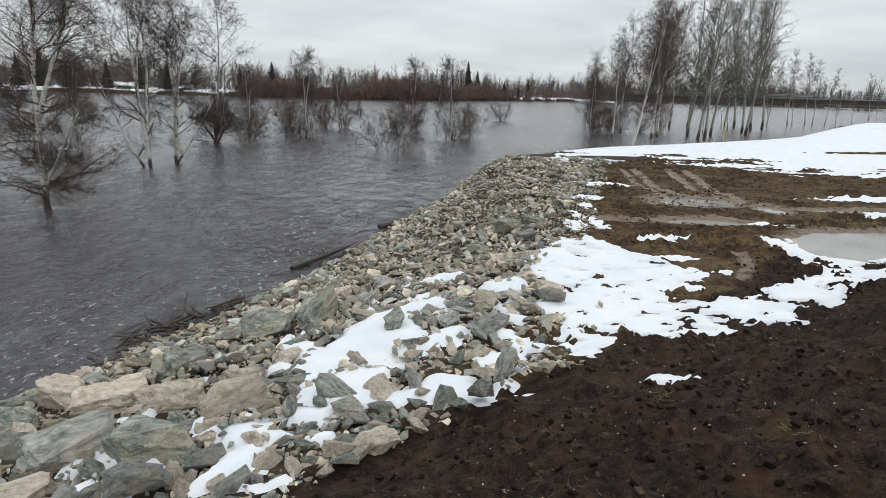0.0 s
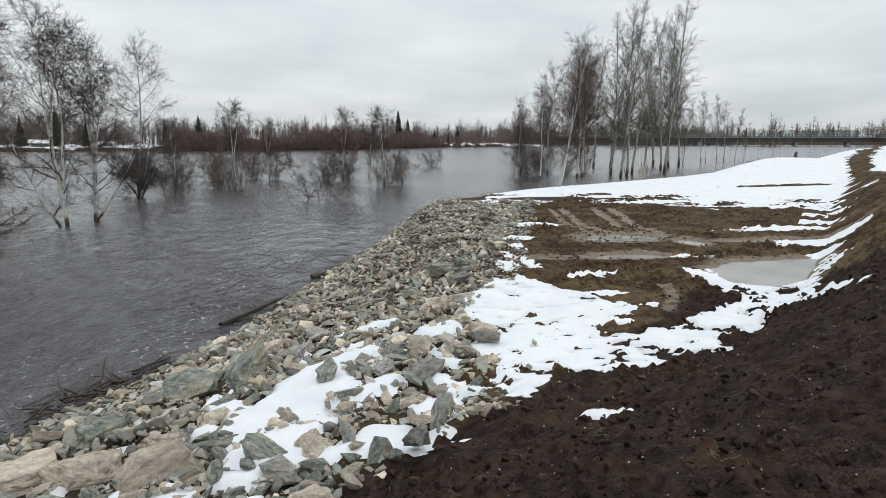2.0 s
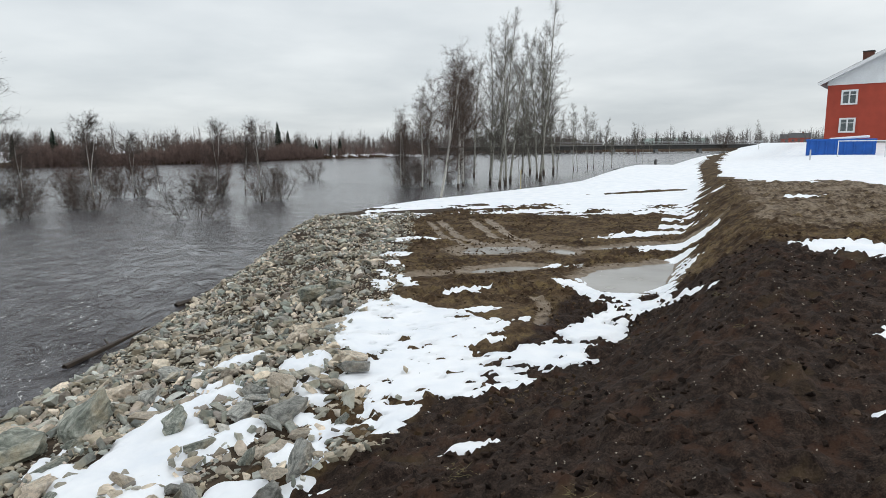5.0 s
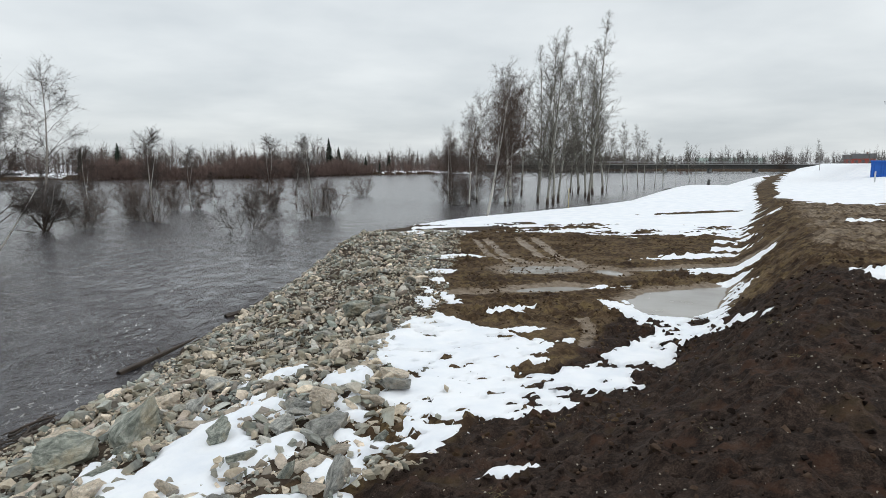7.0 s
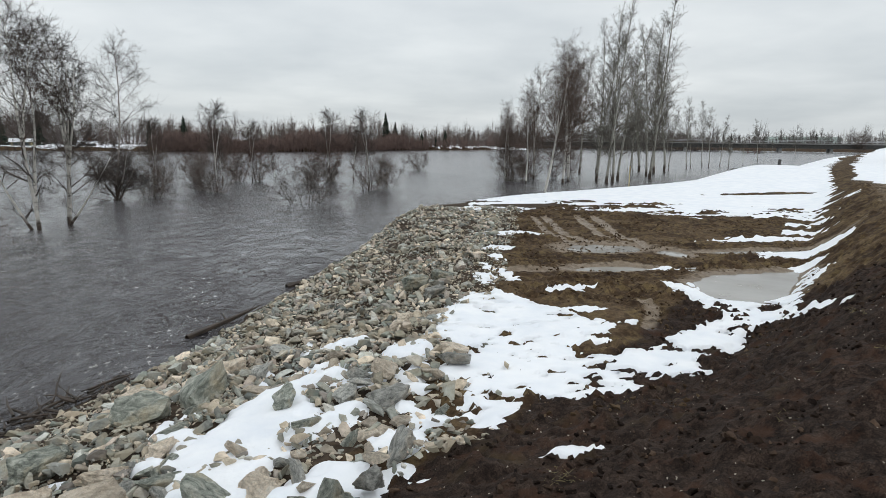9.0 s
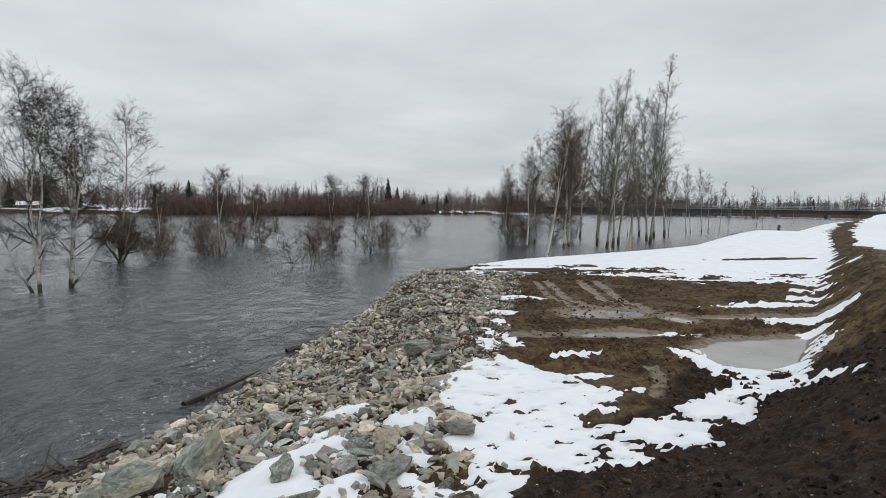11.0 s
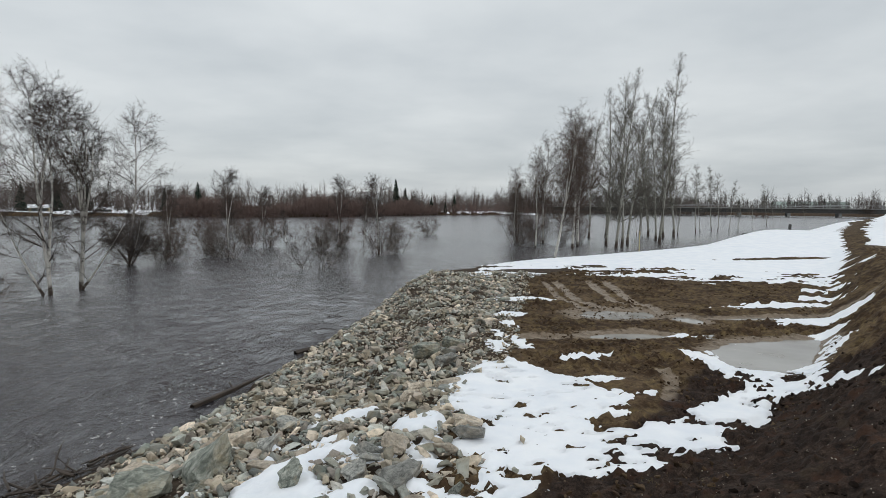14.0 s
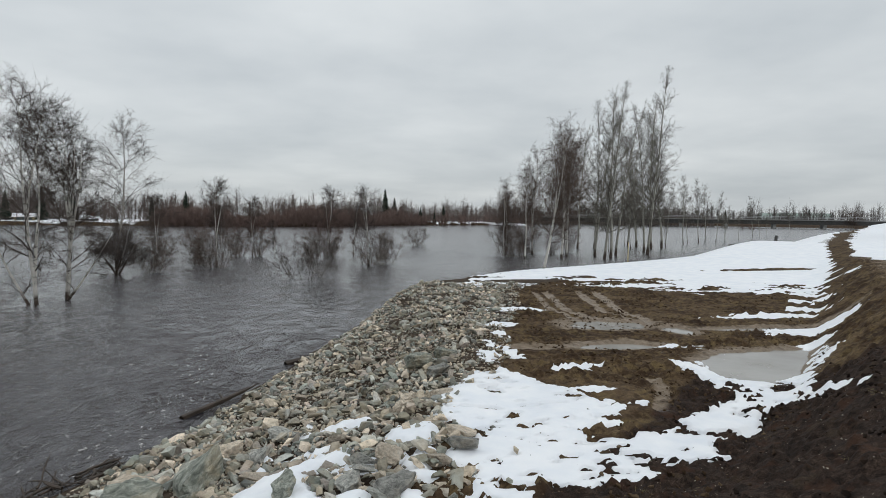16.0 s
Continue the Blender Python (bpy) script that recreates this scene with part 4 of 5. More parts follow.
birch_near = tree("birch", grow_tree(4, 8.6, ((-0.03, 0.0, 1, 0), (0.22, 0.1, 0.8, 2.6), (0.7, -0.5, 0.35, 0.9), (-0.6, 0.3, 0.4, 1.1)), 0.08, 0.31, (80, 36), 0.05, 62, 8, 7, 2, 0.09, 0.012, 0.0045, 1.1, 0.5), M_BIRCH, M_TWIG_BROWN, -10.1, 16.2, -0.1, 0,
                  "large bare birch with a dense brown crown in floodwater", LEFT)
copy_thing(birch_pair, pose(-15.4, 27.5, -0.1, 0, 0, 200) @ Matrix.Scale(0.62, 4))
copy_thing(birch_near, pose(-14.2, 19.5, -0.1, 0, 0, 190) @ Matrix.Scale(0.62, 4))


def goblet(count, splay, seed):
    """Stems of a shrub that fan out from its foot."""
    rnd = random.Random(seed)
    out = []
    for k in range(count):
        a = 6.28 * k / count + rnd.uniform(-0.4, 0.4)
        lean = splay * rnd.uniform(0.35, 1.1)
        out.append((math.cos(a) * lean, math.sin(a) * lean, rnd.uniform(0.7, 1.0), 0))
    return tuple(out)


MID = "flooded willows in midstream"
shrub_a = tree("willow_shrub", grow_tree(11, 2.3, goblet(8, 0.95, 11), 0.2, 0.48, (62, 38), 0.05, 8, 5, 5, 1, 0.030, twig_r=0.006, round_top=0.4), M_TWIG_GREY, M_TWIG, -2.4, 33.7, -0.1, 0, "small bare willow shrub standing in floodwater", MID)
shrub_b = tree("willow_shrub", grow_tree(12, 2.7, goblet(8, 0.66, 12), 0.14, 0.46, (62, 38), 0.05, 9, 5, 5, 1, 0.03, twig_r=0.006, round_top=0.4), M_TWIG_GREY, M_TWIG_BROWN, -8.3, 40.2, -0.1, 0, "broad bare willow shrub standing in floodwater", MID)
shrub_c = tree("willow_shrub", grow_tree(14, 3.1, goblet(9, 0.5, 14), 0.12, 0.45, (60, 36), 0.05, 9, 5, 5, 1, 0.03, twig_r=0.0062, round_top=0.4), M_TWIG_GREY, M_TWIG_RED, -8.9, 50.2, -0.1, 0, "reddish willow thicket standing in floodwater", MID)
slim = tree("birch", grow_tree(13, 5.2, ((0.02, 0, 1, 0), (0.05, 0.03, 0.85, 2.0)), 0.4, 0.28, (60, 34), 0.05, 24, 6, 5, 1, 0.055, 0.008, 0.006, 0.8, 0.4), M_BIRCH, M_TWIG, -8.5, 41.0, -0.1, 0, "slim bare birch rising out of a willow thicket", LEFT)
for x, y, k, turn in ((-13.8, 47.0, 1.15, 120), (-11.0, 36.8, 0.8, 210), (-9.6, 41.8, 0.85, 40), (0.95, 42.2, 0.95, 30), (2.0, 43.4, 0.85, 260), (6.65, 69.0, 0.85, 20), (-3.4, 49.0, 0.9, 300), (13.8, 57.0, 1.15, 75), (12.7, 51.0, 0.9, 15), (15.5, 55.5, 0.8, 135)):
    copy_thing(shrub_b, pose(x, y, -0.1, 0, 0, turn) @ Matrix.Scale(k, 4))
for x, y, k, turn in ((-11.8, 50.0, 0.8, 90), (-7.4, 50.3, 0.85, 150), (-2.0, 50.4, 0.95, 80), (19.5, 56.5, 0.8, 240), (17.5, 55.0, 0.75, 260), (14.2, 53.0, 0.8, 30)):
    copy_thing(shrub_c, pose(x, y, -0.1, 0, 0, turn) @ Matrix.Scale(k, 4))
for x, y, k, turn in ((-13.9, 47.3, 0.85, 20), (-2.2, 50.6, 1.0, 200), (0.9, 42.6, 0.95, 130), (-7.9, 50.6, 0.85, 0), (-6.3, 51.6, 0.52, 90), (-10.2, 51.0, 0.72, 60), (-0.2, 51.0, 0.8, 300)):
    copy_thing(slim, pose(x, y, -0.1, 0, 0, turn) @ Matrix.Scale(k, 4))

GROVE = "aspens and birches in the flooded grove"
lean_birch = tree("birch", grow_tree(21, 7.6, ((0.0, 0, 1, 0), (0.03, 0.1, 0.85, 1.8)), 0.3, 0.34, (58, 32), 0.06, 30, 8, 7, 1, 0.10, twig_r=0.0055, round_top=0.4), M_BIRCH, M_TWIG_BROWN, 10.95, 36.2, -0.1, 0, "leaning white birch at the snowy shore", GROVE, 1.0, (0, 11))
dense = tree("birch", grow_tree(22, 11.0, ((0.03, 0, 1, 0), (0.07, 0.05, 0.92, 3.0)), 0.16, 0.31, (58, 30), 0.06, 46, 7, 6, 1, 0.11, twig_r=0.0055, crowd=0.8, round_top=0.42), M_BIRCH, M_TWIG_BROWN, 16.4, 49.3, -0.1, 0, "tall bare birch with a dense dark crown in floodwater", GROVE)
aspen = tree("aspen", grow_tree(23, 17.0, ((0.0, 0, 1, 0),), 0.16, 0.19, (62, 26), 0.08, 88, 7, 7, 0, 0.14, twig_r=0.0058, round_top=0.6), M_ASPEN, M_TWIG_GREY, 26.6, 55.3, -0.1, 0, "tall slender leafless aspen with grey bark in floodwater", GROVE)
aspen_b = tree("aspen", grow_tree(24, 15.0, ((0.01, 0, 1, 0),), 0.18, 0.20, (62, 26), 0.08, 82, 7, 7, 0, 0.13, twig_r=0.0058, round_top=0.6), M_ASPEN, M_TWIG_GREY, 21.1, 50.6, -0.1, 90, "tall slender leafless aspen with grey bark in floodwater", GROVE)
sapling = tree("aspen", grow_tree(25, 8.8, ((0.01, 0, 1, 0),), 0.3, 0.2, (60, 26), 0.07, 38, 6, 6, 0, 0.07, twig_r=0.0065), M_ASPEN, M_TWIG_GREY, 41.1, 75.2, -0.1, 0, "thin young aspen standing in floodwater", GROVE)
for x, y, k, turn in ((13.3, 49.0, 0.66, 30), (18.3, 53.4, 1.02, 140), (15.6, 54.8, 0.85, 100), (17.6, 51.4, 0.96, 250), (13.7, 57.2, 0.62, 10), (12.6, 53.0, 0.5, 200)):
    copy_thing(dense, pose(x, y, -0.1, 0, 0, turn) @ Matrix.Scale(k, 4))
for x, y, k, turn in ((20.0, 49.2, 0.84, 20), (32.0, 71.5, 0.8, 70), (31.95, 65.3, 1.02, 130), (36.3, 78.2, 0.75, 190), (28.8, 60.5, 0.86, 260), (25.2, 64.8, 0.92, 320)):
    copy_thing(aspen, pose(x, y, -0.1, 0, 0, turn) @ Matrix.Scale(k, 4))
for x, y, k, turn in ((22.8, 53.5, 0.92, 20), (23.3, 64.7, 0.9, 70), (34.4, 67.9, 1.12, 130), (31.9, 68.9, 1.0, 190), (20.5, 52.6, 0.86, 30)):
    copy_thing(aspen_b, pose(x, y, -0.1, 0, 0, turn) @ Matrix.Scale(k, 4))
for x, y, k, turn in ((46.3, 80.6, 1.0, 20), (42.7, 77.1, 0.75, 80), (47.2, 80.7, 0.9, 150), (50.0, 82.7, 0.8, 220), (53.5, 86.0, 0.5, 10), (51.3, 82.5, 0.6, 300), (71.5, 106.1, 0.85, 60), (69.5, 101.4, 0.5, 120), (78.1, 111.9, 0.5, 180),
                      (38, 74, 0.85, 240), (57, 88, 0.5, 0), (110, 148, 0.6, 90), (19, 67, 0.6, 15), (29, 64, 0.7, 45), (31, 70, 0.6, 75), (36, 70, 0.55, 95), (24, 58, 0.5, 145), (27.5, 70, 0.5, 215), (17, 60, 0.45, 265)):
    copy_thing(sapling, pose(x, y, -0.1, 0, 0, turn) @ Matrix.Scale(k, 4))


for x, y, k in ((118.6, 181.0, 0.62), (121.6, 182.0, 0.55), (124.0, 183.5, 0.4)):
    tagged(copy_thing(shrub_c, pose(x, y, -0.1, 0, 0, x * 9) @ Matrix.Scale(k, 4)), "low dark brush standing in the open flood")
tagged(copy_thing(shrub_b, pose(171.5, 199.0, 1.0, 0, 0, 40) @ Matrix.Scale(2.2, 4)), "large bare bush beside the bridge road")
for x, y, k, shape in ((35.0, 52.6, 0.75, 3), (25.5, 40.4, 0.55, 7)):
    edge_stone = new("boulder", in_stone(boulder_shapes[shape], M_DARK_STONE))
    edge_stone.matrix_world = pose(x, y, one_z(x, y) + 0.12 * k, 0, 0, x * 5) @ Matrix.Scale(k, 4)
    tagged(edge_stone, "dark wet boulder at the snowy water's edge", "boulder", "boulders at the water's edge")

lone = copy_thing(sapling, pose(89.3, 94.5, one_z(89.3, 94.5) - 0.1, 0, 0, 33) @ Matrix.Scale(0.62, 4))
tagged(lone, "lone bare birch on the snowy field")


# ---- far woods ----
def woods(seed, count, place, height, twigs, r):
    """Many leafless stems with rounded sprays of rising twigs, as one mesh."""
    rnd, dice, w = random.Random(seed), np.random.RandomState(seed), Wood()
    for _ in range(count):
        x, y = place(rnd)
        z, h = 0.0, height(rnd) * (0.95 + 0.7 * noise.noise(Vector((x * 0.10, y * 0.04, seed))))
        base = Vector((x, y, z))
        lean = Vector((rnd.gauss(0, 0.06), rnd.gauss(0, 0.06), 1))
        w.limb([base, base + lean * h * 0.5, base + lean * h * 0.93], [r * 2, r * 1.4, 0], 3)
        f, a = dice.uniform(0.05, 0.72, twigs), dice.uniform(0, 6.28, twigs)
        out = rnd.uniform(0.45, 0.9) * dice.uniform(0, 1, twigs) ** 0.6
        p = np.array(base[:]) + np.array(lean[:]) * h * f[:, None]
        rise = h * (0.98 - f) * dice.uniform(0.15, 0.95, twigs) * (1 - 0.6 * out)
        q = p + np.stack([np.cos(a) * out * h * 0.62 * (1.1 - f), np.sin(a) * out * h * 0.62 * (1.1 - f), rise], 1)
        w.sprays(p, q, r)
    return w.v, w.f


def far_line(rnd):
    x = rnd.uniform(-230, 66)
    return x, float(far_shore(x)) + rnd.uniform(8, 50) + (14 if x < -50 else 0)


def thicket_line(rnd):
    x = rnd.choice((rnd.uniform(-46, 22), rnd.uniform(-46, 10), rnd.uniform(-46, 62)))
    return x, float(far_shore(x)) + rnd.uniform(-1.5, 9)


def right_line(rnd):
    a = radians(rnd.uniform(12, 62))
    d = rnd.uniform(300, 400)
    return d * math.sin(a), d * math.cos(a)


def bank_line(rnd):
    a = radians(rnd.uniform(13, 31))
    d = rnd.uniform(268, 292)
    return d * math.sin(a), d * math.cos(a)


tagged(part("far_woods", woods(31, 1500, far_line, lambda r: r.choice((7, 8, 9, 10, 11)) * r.uniform(0.75, 1.1), 56, 0.028), M_TWIG_WOODS), "leafless birch woods along the far shore", "woods", kind="stuff")
tagged(part("far_thicket", woods(32, 1300, thicket_line, lambda r: r.uniform(2.8, 5.6), 46, 0.024), M_TWIG_THICKET), "reddish-brown willow thicket along the far shore", "thicket", kind="stuff")
tagged(part("far_woods", woods(33, 1000, right_line, lambda r: r.uniform(6, 12), 36, 0.05), M_TWIG_FAR), "distant leafless woods beyond the bridge", "woods", kind="stuff")
tagged(part("far_thicket", woods(34, 500, bank_line, lambda r: r.uniform(4, 8), 36, 0.045), M_TWIG_WOODS), "dark leafless thicket beyond the flooded grove", "thicket", kind="stuff")


def spruce_mesh(seed, h):
    rnd, w = random.Random(seed), Wood()
    w.limb([Vector((0, 0, 0)), Vector((0, 0, h * 0.6)), Vector((0, 0, h))], [h * 0.015, h * 0.008, 0], 5)
    for k in range(190):
        f = rnd.uniform(0.06, 0.99)
        r = h * 0.25 * (1 - f) ** 0.9 * rnd.uniform(0.65, 1.15) + 0.12
        a = rnd.uniform(0, 6.28)
        p = Vector((0, 0, h * f))
        tip = p + Vector((math.cos(a) * r, math.sin(a) * r, -0.28 * r))
        w.limb([p, p.lerp(tip, 0.55) + Vector((0, 0, 0.08 * r)), tip], [0.10 + 0.10 * r, 0.12 + 0.10 * r, 0], 4)
    return w


def spruce(seed, h, x, y):
    top = thing("spruce", pose(x, y, 0.6), "dark green spruce among the far bare woods", "tree", "spruces on the far shore")
    part("crown", (lambda w: (w.v, w.f))(spruce_mesh(seed, h)), M_SPRUCE, top)
    return top


first_spruce = spruce(41, 10.5, 8.5, 195)
for x, y, k in ((11.5, 197, 0.75), (-40, 196, 0.72), (-48, 200, 0.6), (-72, 205, 0.8), (-80, 208, 0.7), (-95, 206, 0.85), (-102, 210, 0.8), (-66, 207, 0.7), (14, 199, 0.5), (28, 204, 0.55), (-118, 205, 0.8), (-130, 212, 0.9), (24, 196, 0.35), (20, 200, 0.5), (-88, 203, 0.6), (190, 305, 0.7), (205, 300, 0.6), (230, 295, 0.75)):
    y = y if x > 5 else float(far_shore(x)) + 0.6 * (y - 188)
    copy_thing(first_spruce, pose(x, y, 0.6, 0, 0, x * 7) @ Matrix.Scale(k, 4))


# ---- the red house ----
M_RED = plain("red_cladding", (0.36, 0.055, 0.030), 0.7, var=0.12, scale=1.2)
M_WHITE = plain("white_paint", (0.74, 0.75, 0.75), 0.6, var=0.06, scale=1.0, bump=0.05)
M_GABLE = plain("pale_gable_boards", (0.74, 0.76, 0.77), 0.7, var=0.08, scale=1.0)
M_ROOF = plain("dark_sheet_roof", (0.06, 0.06, 0.065), 0.5, var=0.2)
M_BRICK = plain("chimney_brick", (0.16, 0.07, 0.05), 0.85, var=0.25, scale=4)
M_BLUE = plain("blue_paint", (0.010, 0.105, 0.44), 0.5, var=0.15, scale=1.5)
M_STEEL = plain("galvanised_pipe", (0.55, 0.56, 0.57), 0.4, 0.3, var=0.1)
M_CONC = plain("concrete", (0.28, 0.28, 0.27), 0.85, var=0.2, scale=0.6)
M_DARK = plain("dark_steel", (0.06, 0.058, 0.055), 0.6, var=0.3)
M_YELLOW = plain("yellow_plaster", (0.50, 0.42, 0.24), 0.8, var=0.1)
M_GREEN = plain("pale_green_roof", (0.30, 0.36, 0.33), 0.6, var=0.1)
k = Mat("window_glass", 0.05, 0, 0.6)
k.colour(k.ramp(k.noise(2, 3), (0.3, (0.05, 0.065, 0.07)), (0.7, (0.12, 0.14, 0.14))))
M_GLASS = k.m


def window(parent, x, z, w, h):
    """A two-light window on the wall y = 0."""
    win = part("window", slab(x, -0.02, z, w - 0.12, 0.04, h - 0.12), M_GLASS, parent)
    for name, cx, cz, sx, sz in (("frame_side", x - w / 2, z, 0.16, h + 0.16), ("frame_side", x + w / 2, z, 0.16, h + 0.16), ("frame_top", x, z + h / 2, w - 0.16, 0.16), ("sill", x, z - h / 2, w - 0.16, 0.16), ("mullion", x, z, 0.12, h - 0.16), ("glazing_bar", x - w / 4 - 0.0, z + h * 0.18, w / 2 - 0.14, 0.05), ("glazing_bar", x + w / 4, z + h * 0.18, w / 2 - 0.14, 0.05)):
        part(name, slab(cx, -0.06, cz, sx, 0.10, sz), M_WHITE, win, "white painted wood")
    return win


def red_house():
    az = 54
    house = thing("house", pose(54.75, 49.75, 3.3, 0, 0, -az), "red two-storey house with white gable, white window frames and dark roof", "house")
    W, D, H, R = 9.8, 16.0, 5.55, 2.55
    part("wall", slab(W / 2, D / 2, H / 2, W, D, H), M_RED, house)
    gable = bmesh.new()
    v = [gable.verts.new(p) for p in ((0, -0.03, H + 0.3), (W, -0.03, H + 0.3), (W / 2, -0.03, H + R + 0.4), (0, D, H + 0.3), (W, D, H + 0.3), (W / 2, D, H + R + 0.4))]
    for f in ((0, 1, 2), (3, 5, 4), (0, 2, 5, 3), (1, 4, 5, 2), (0, 3, 4, 1)):
        gable.faces.new([v[i] for i in f])
    box(gable, W / 2, D / 2 - 0.01, H + 0.15, W, D + 0.03, 0.296)
    part("gable", gable, M_GABLE, house, "white boarded gable")
    part("trim", slab(W / 2, -0.05, H, W + 0.1, 0.08, 0.16), M_WHITE, house, "white board under the gable")
    slope = math.atan2(R, W / 2)
    for s in (-1, 1):
        length = math.hypot(R, W / 2) + 0.9
        mid = Matrix.Translation((W / 2 + s * math.cos(slope) * length / 2, D / 2, H + R + 0.52 - math.sin(slope) * length / 2)) @ Matrix.Rotation(s * slope, 4, "Y")
        bm = slab(0, 0, 0, length, D + 1.6, 0.16)
        bmesh.ops.transform(bm, matrix=mid, verts=bm.verts)
        part("roof", bm, M_ROOF, house, "dark sheet roof")
        bm = slab(0, -D / 2 - 0.82, -0.10, length, 0.06, 0.30)
        bmesh.ops.transform(bm, matrix=mid, verts=bm.verts)
        part("bargeboard", bm, M_WHITE, house, "white bargeboard")
    for x, y in ((2.9, 3.0), (W / 2 + 0.1, 9.0)):
        base = H + R - abs(x - W / 2) * math.tan(slope)
        ch = part("chimney", slab(x, y, base + 0.8, 0.9, 0.9, 1.7), M_BRICK, house, "brown brick chimney")
        part("chimney_cap", slab(x, y, base + 1.68, 1.02, 1.02, 0.10), M_DARK, ch)
    for z in (1.62, 4.27):
        for x in (1.85, 6.9):
            window(house, x, z, 1.2, 1.25)
    part("plinth", slab(W / 2, -0.02, -0.35, W + 0.04, 0.1, 1.0), M_CONC, house, "grey concrete plinth")


red_house()


def small_house(x, y, z, turn, w, d, h, wall, roof, label):
    top = thing("house", pose(x, y, z, 0, 0, turn), label, "house", "houses far off")
    part("wall", slab(0, 0, h / 2, w, d, h), wall, top)
    bm = bmesh.new()
    o = 0.4
    v = [bm.verts.new(p) for p in ((-w / 2 - o, -d / 2 - o, h), (w / 2 + o, -d / 2 - o, h), (w / 2 + o, d / 2 + o, h), (-w / 2 - o, d / 2 + o, h), (-w / 2 - o, 0, h + d * 0.33), (w / 2 + o, 0, h + d * 0.33))]
    for f in ((0, 1, 5, 4), (2, 3, 4, 5), (1, 2, 5), (3, 0, 4), (0, 3, 2, 1)):
        bm.faces.new([v[i] for i in f])
    part("roof", bm, roof, top)
    for i in (-1, 0, 1):
        part("window", slab(i * w * 0.28, -d / 2 - 0.02, h * 0.55, 1.0, 0.06, 1.0), M_GLASS, top)
    part("chimney", slab(w * 0.15, 0, h + d * 0.33, 0.7, 0.7, 1.2), M_BRICK, top)


small_house(250, 240, 2.6, -45, 9, 7, 2.8, M_RED, M_ROOF, "small red wooden house far across the snow")
small_house(264, 258, 2.6, -40, 10, 7, 2.6, M_RED, M_ROOF, "low red barn far across the snow")
small_house(240, 318, 1.0, -38, 8, 6, 2.4, M_WHITE, M_SNOW, "white house with a snowy roof beyond the bridge")
small_house(-74, 153, 0.5, 20, 3.8, 2.4, 1.3, M_YELLOW, M_SNOW, "low yellow building with a snowy roof on the far shore")
small_house(-61, 155, 0.5, 20, 3.4, 2.2, 1.0, M_BRICK, M_SNOW, "small dark cabin with a snowy roof on the far shore")
small_house(232, 308, 1.0, -38, 34, 10, 2.2, M_CONC, M_GREEN, "long low shed with a pale green roof beyond the bridge")


# ---- blue container, pipe goal, posts ----
def skip():
    az, d = 46.6, 65.0
    x, y = d * math.sin(radians(az)), d * math.cos(radians(az))
    z = one_z(x + 1.5, y - 1.0) - 0.05
    top = thing("waste_container", pose(x, y, z, 0, 0, -50), "long blue steel waste container with snow lying on it", "container")
    L, W, H = 5.1, 2.2, 1.4
    part("body", slab(L / 2, W / 2, H / 2, L, W, H, 0.03), M_BLUE, top)
    part("rim", slab(L / 2, -0.03, H - 0.05, L + 0.08, 0.10, 0.14, 0.02), M_BLUE, top)
    for i in range(8):
        part("rib", slab(0.15 + i * (L - 0.3) / 7, -0.05, H / 2 - 0.05, 0.12, 0.12, H - 0.2, 0.02), M_BLUE, top)
    lid = slab(L * 0.62, W / 2, H + 0.10, 2.9, W * 0.8, 0.22, 0.08)
    bmesh.ops.rotate(lid, cent=(L * 0.6, W / 2, H), matrix=Matrix.Rotation(radians(-4), 3, "Y"), verts=lid.verts)
    tagged(part("snow_cap", lid, M_SNOW), "wet snow lying on the blue container", "snow").matrix_world = top.matrix_world


skip()


def pipe(points, r, sides=8):
    w = Wood()
    pts = [Vector(p) for p in points]
    w.limb(pts + [pts[-1] + (pts[-1] - pts[-2]).normalized() * 0.001], [r] * len(pts) + [0], sides)
    return w.v, w.f


gx, gy = 58 * math.sin(radians(48.7)), 58 * math.cos(radians(48.7))
goal = thing("football_goal", pose(gx, gy, one_z(gx, gy) - 0.02, 0, 0, -52), "white pipe goal frame standing in the snow", "goal")
for px in (0, 3.0):
    part("post", pipe([(px, 0, 0), (px, 0, 1.25)], 0.035), M_WHITE, goal)
part("crossbar", pipe([(-0.035, 0, 1.25), (3.035, 0, 1.25)], 0.035), M_WHITE, goal)
for a, d, h in ((46.9, 55, 0.8), (52.5, 54, 1.0)):
    px, py = d * math.sin(radians(a)), d * math.cos(radians(a))
    tagged(part("post", pipe([(px, py, one_z(px, py) - 0.1), (px, py, one_z(px, py) + h)], 0.05), M_STEEL), "thin grey post standing in the snow", "post", "posts in the snow")
px, py = 15.9, 35.6
tagged(part("marker_pole", pipe([(px, py, -0.3), (px + 0.02, py, 1.9)], 0.03), M_YELLOW), "pale thin marker pole at the snowy water's edge", "pole")
px, py = 28.5, 40
tagged(part("stump", pipe([(px, py, one_z(px, py)), (px, py, one_z(px, py) + 0.25), (px + 0.04, py, one_z(px, py) + 0.38)], 0.10), M_DARK), "short dark stump in the snow", "stump")


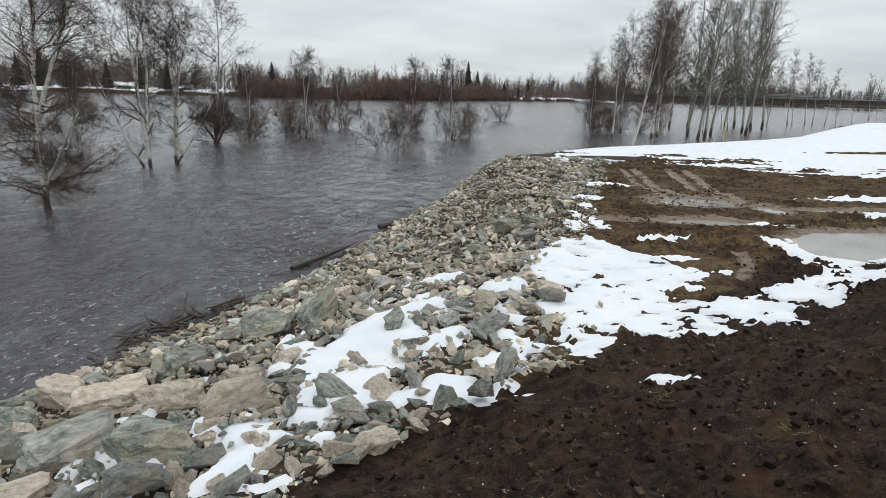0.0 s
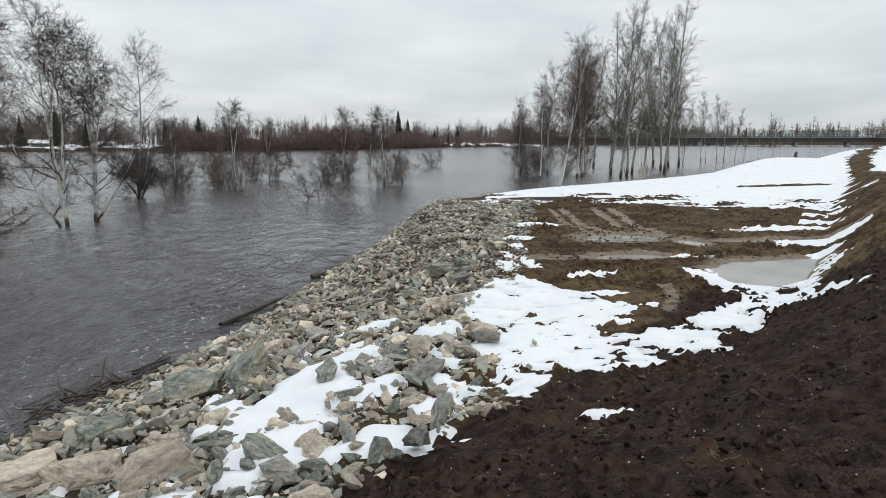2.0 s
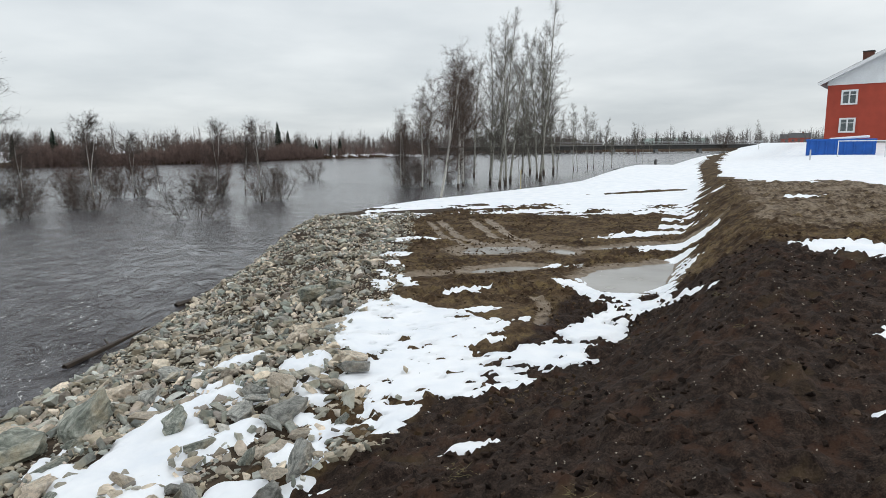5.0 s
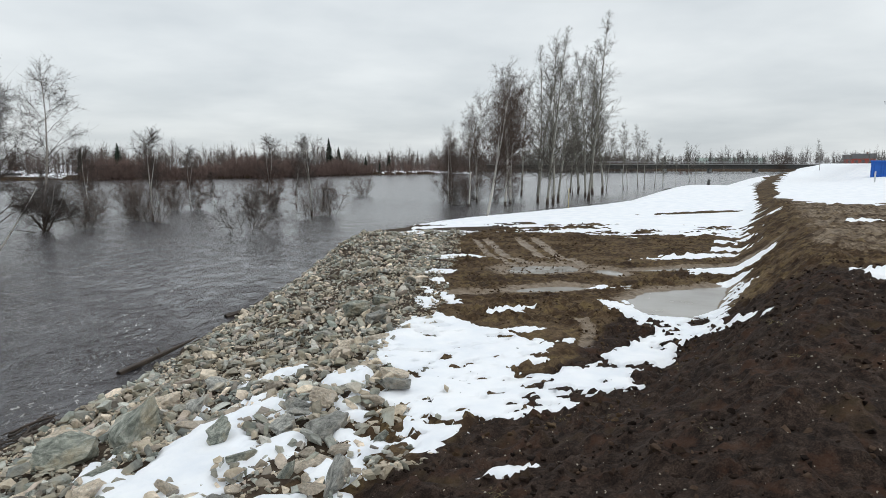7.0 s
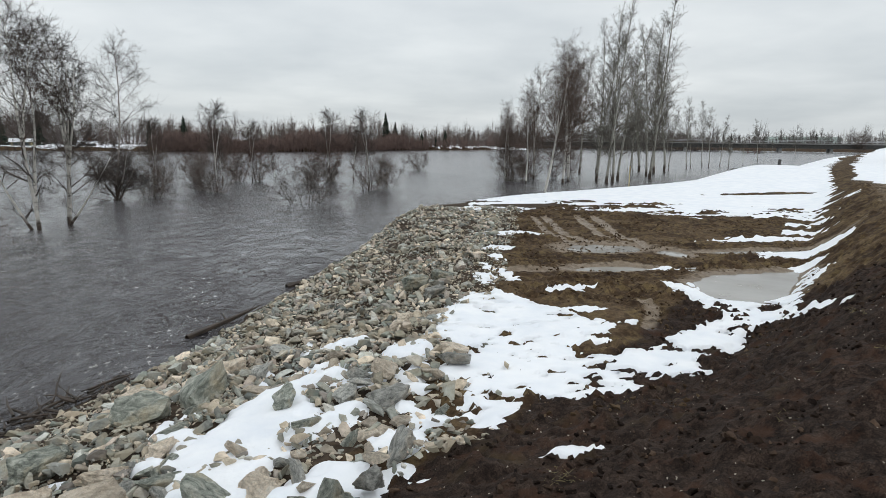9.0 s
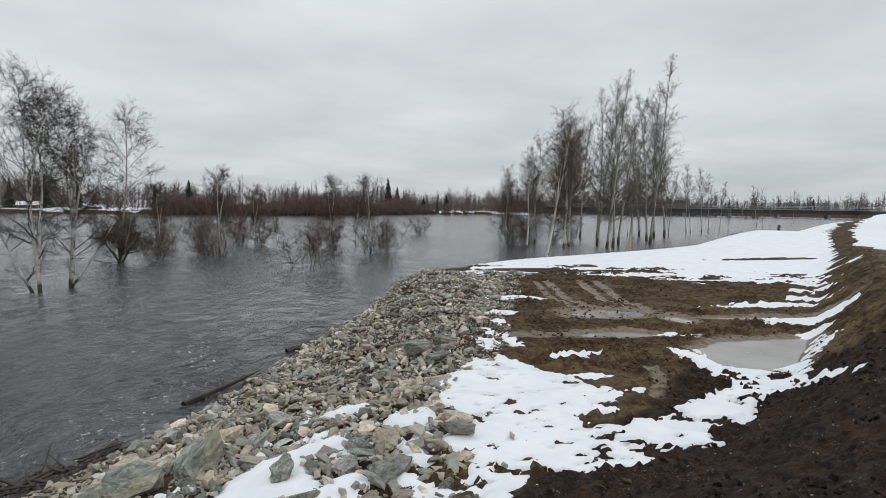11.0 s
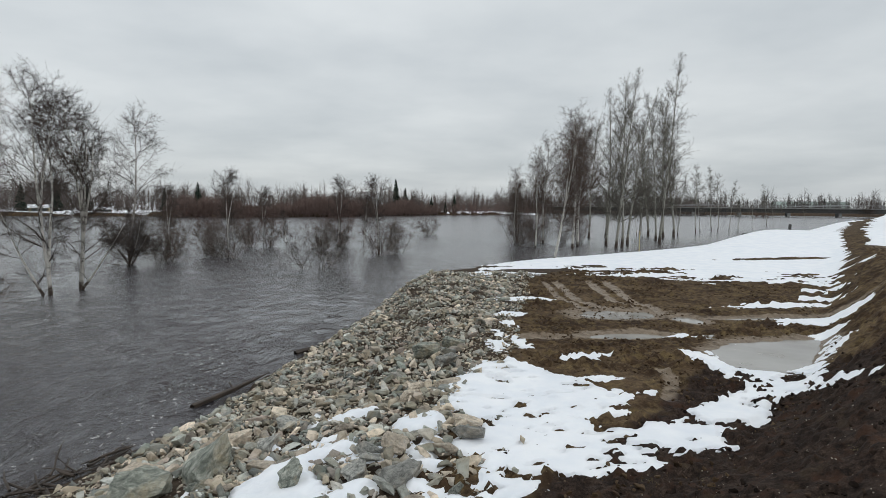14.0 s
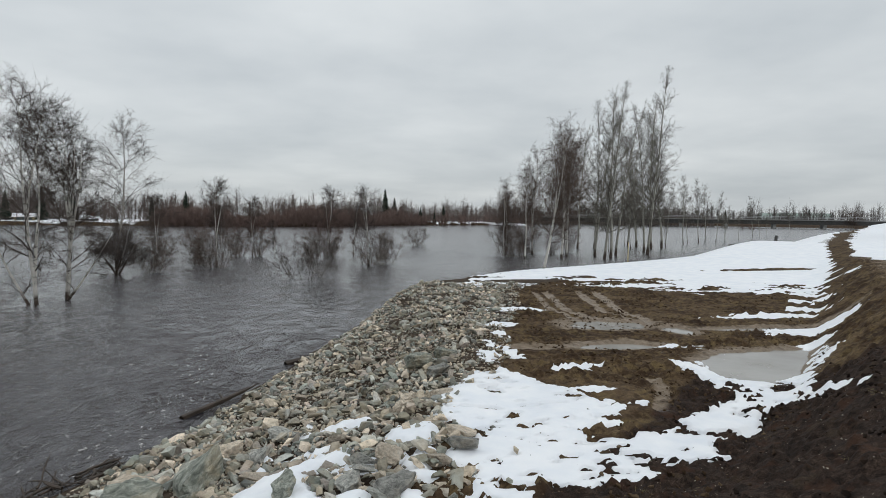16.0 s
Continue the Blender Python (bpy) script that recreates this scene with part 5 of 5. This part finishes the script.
# ---- the road bridge ----
def bridge():
    a, b = Vector((62, 262, 0)), Vector((186, 196, 0))
    d = (b - a).normalized()
    length = (b - a).length
    turn = math.degrees(math.atan2(d.y, d.x))
    top = thing("bridge", pose(a.x, a.y, 0, 0, 0, turn), "long low road bridge with steel railings over the flood", "bridge")
    part("deck", slab(length / 2, 0, 3.0, length, 8, 0.35), M_CONC, top, "grey concrete deck")
    # Dark strip added along the side to give the shade below the deck.
    part("girder", slab(length / 2, -3.2, 2.1, length, 0.5, 1.44), M_DARK, top, "dark strip standing in for the shade under the deck")
    for i in range(9):
        part("pier", slab(6 + i * (length - 12) / 8, 0, 0.3, 1.0, 6, 4.0), M_CONC, top)
    for z in (3.75, 4.2):
        part("rail", slab(length / 2, -3.9, z, length, 0.07, 0.09), M_STEEL, top)
    for i in range(48):
        part("rail_post", slab(1 + i * (length - 2) / 47, -3.9, 3.65, 0.09, 0.07, 1.0), M_STEEL, top)


bridge()

# ---- driftwood at the waterline ----
rnd = random.Random(91)


def stick(name, points, r, parent, label=""):
    w = Wood()
    pts = [Vector(p) for p in points]
    n = len(pts) - 1
    w.limb(pts, [r * (1 - 0.55 * k / n) * rnd.uniform(0.85, 1.15) for k in range(n)] + [0], 6)
    return part(name, (w.v, w.f), M_DRIFT, parent, label)


drift = thing("driftwood_log", Matrix(), "dark wet log washed up along the stones", "log")
stick("stem", [(-2.66, 11.1, 0.02), (-2.4, 11.5, 0.05), (-2.16, 11.9, 0.07), (-1.9, 12.35, 0.10), (-1.62, 12.85, 0.14)], 0.06, drift)
stick("branch", [(-2.16, 11.9, 0.07), (-2.3, 12.2, 0.10), (-2.33, 12.5, 0.06)], 0.02, drift)
log = thing("driftwood_log", Matrix(), "short dark log floating at the stones", "log")
stick("stem", [(-1.42, 14.75, 0.0), (-1.15, 14.95, 0.05), (-0.95, 15.05, 0.08), (-0.75, 15.2, 0.10)], 0.075, log)
pile = thing("driftwood_pile", Matrix(), "tangle of dark wet branches washed against the stones", "driftwood")
for i in range(80):
    f = rnd.random()
    p = Vector((-4.0 + 1.0 * f + rnd.gauss(0, 0.2), 7.1 + 2.0 * f + rnd.gauss(0, 0.2), 0.02 + rnd.random() * 0.08))
    d = Vector((0.45 + rnd.gauss(0, 0.75), 0.85 + rnd.gauss(0, 0.7), rnd.gauss(0.0, 0.03))).normalized()
    pts = bend(rnd, p, d, rnd.uniform(0.2, 1.1), 4, 0.10, 0.0)
    stick("branch", pts, rnd.uniform(0.005, 0.026), pile)
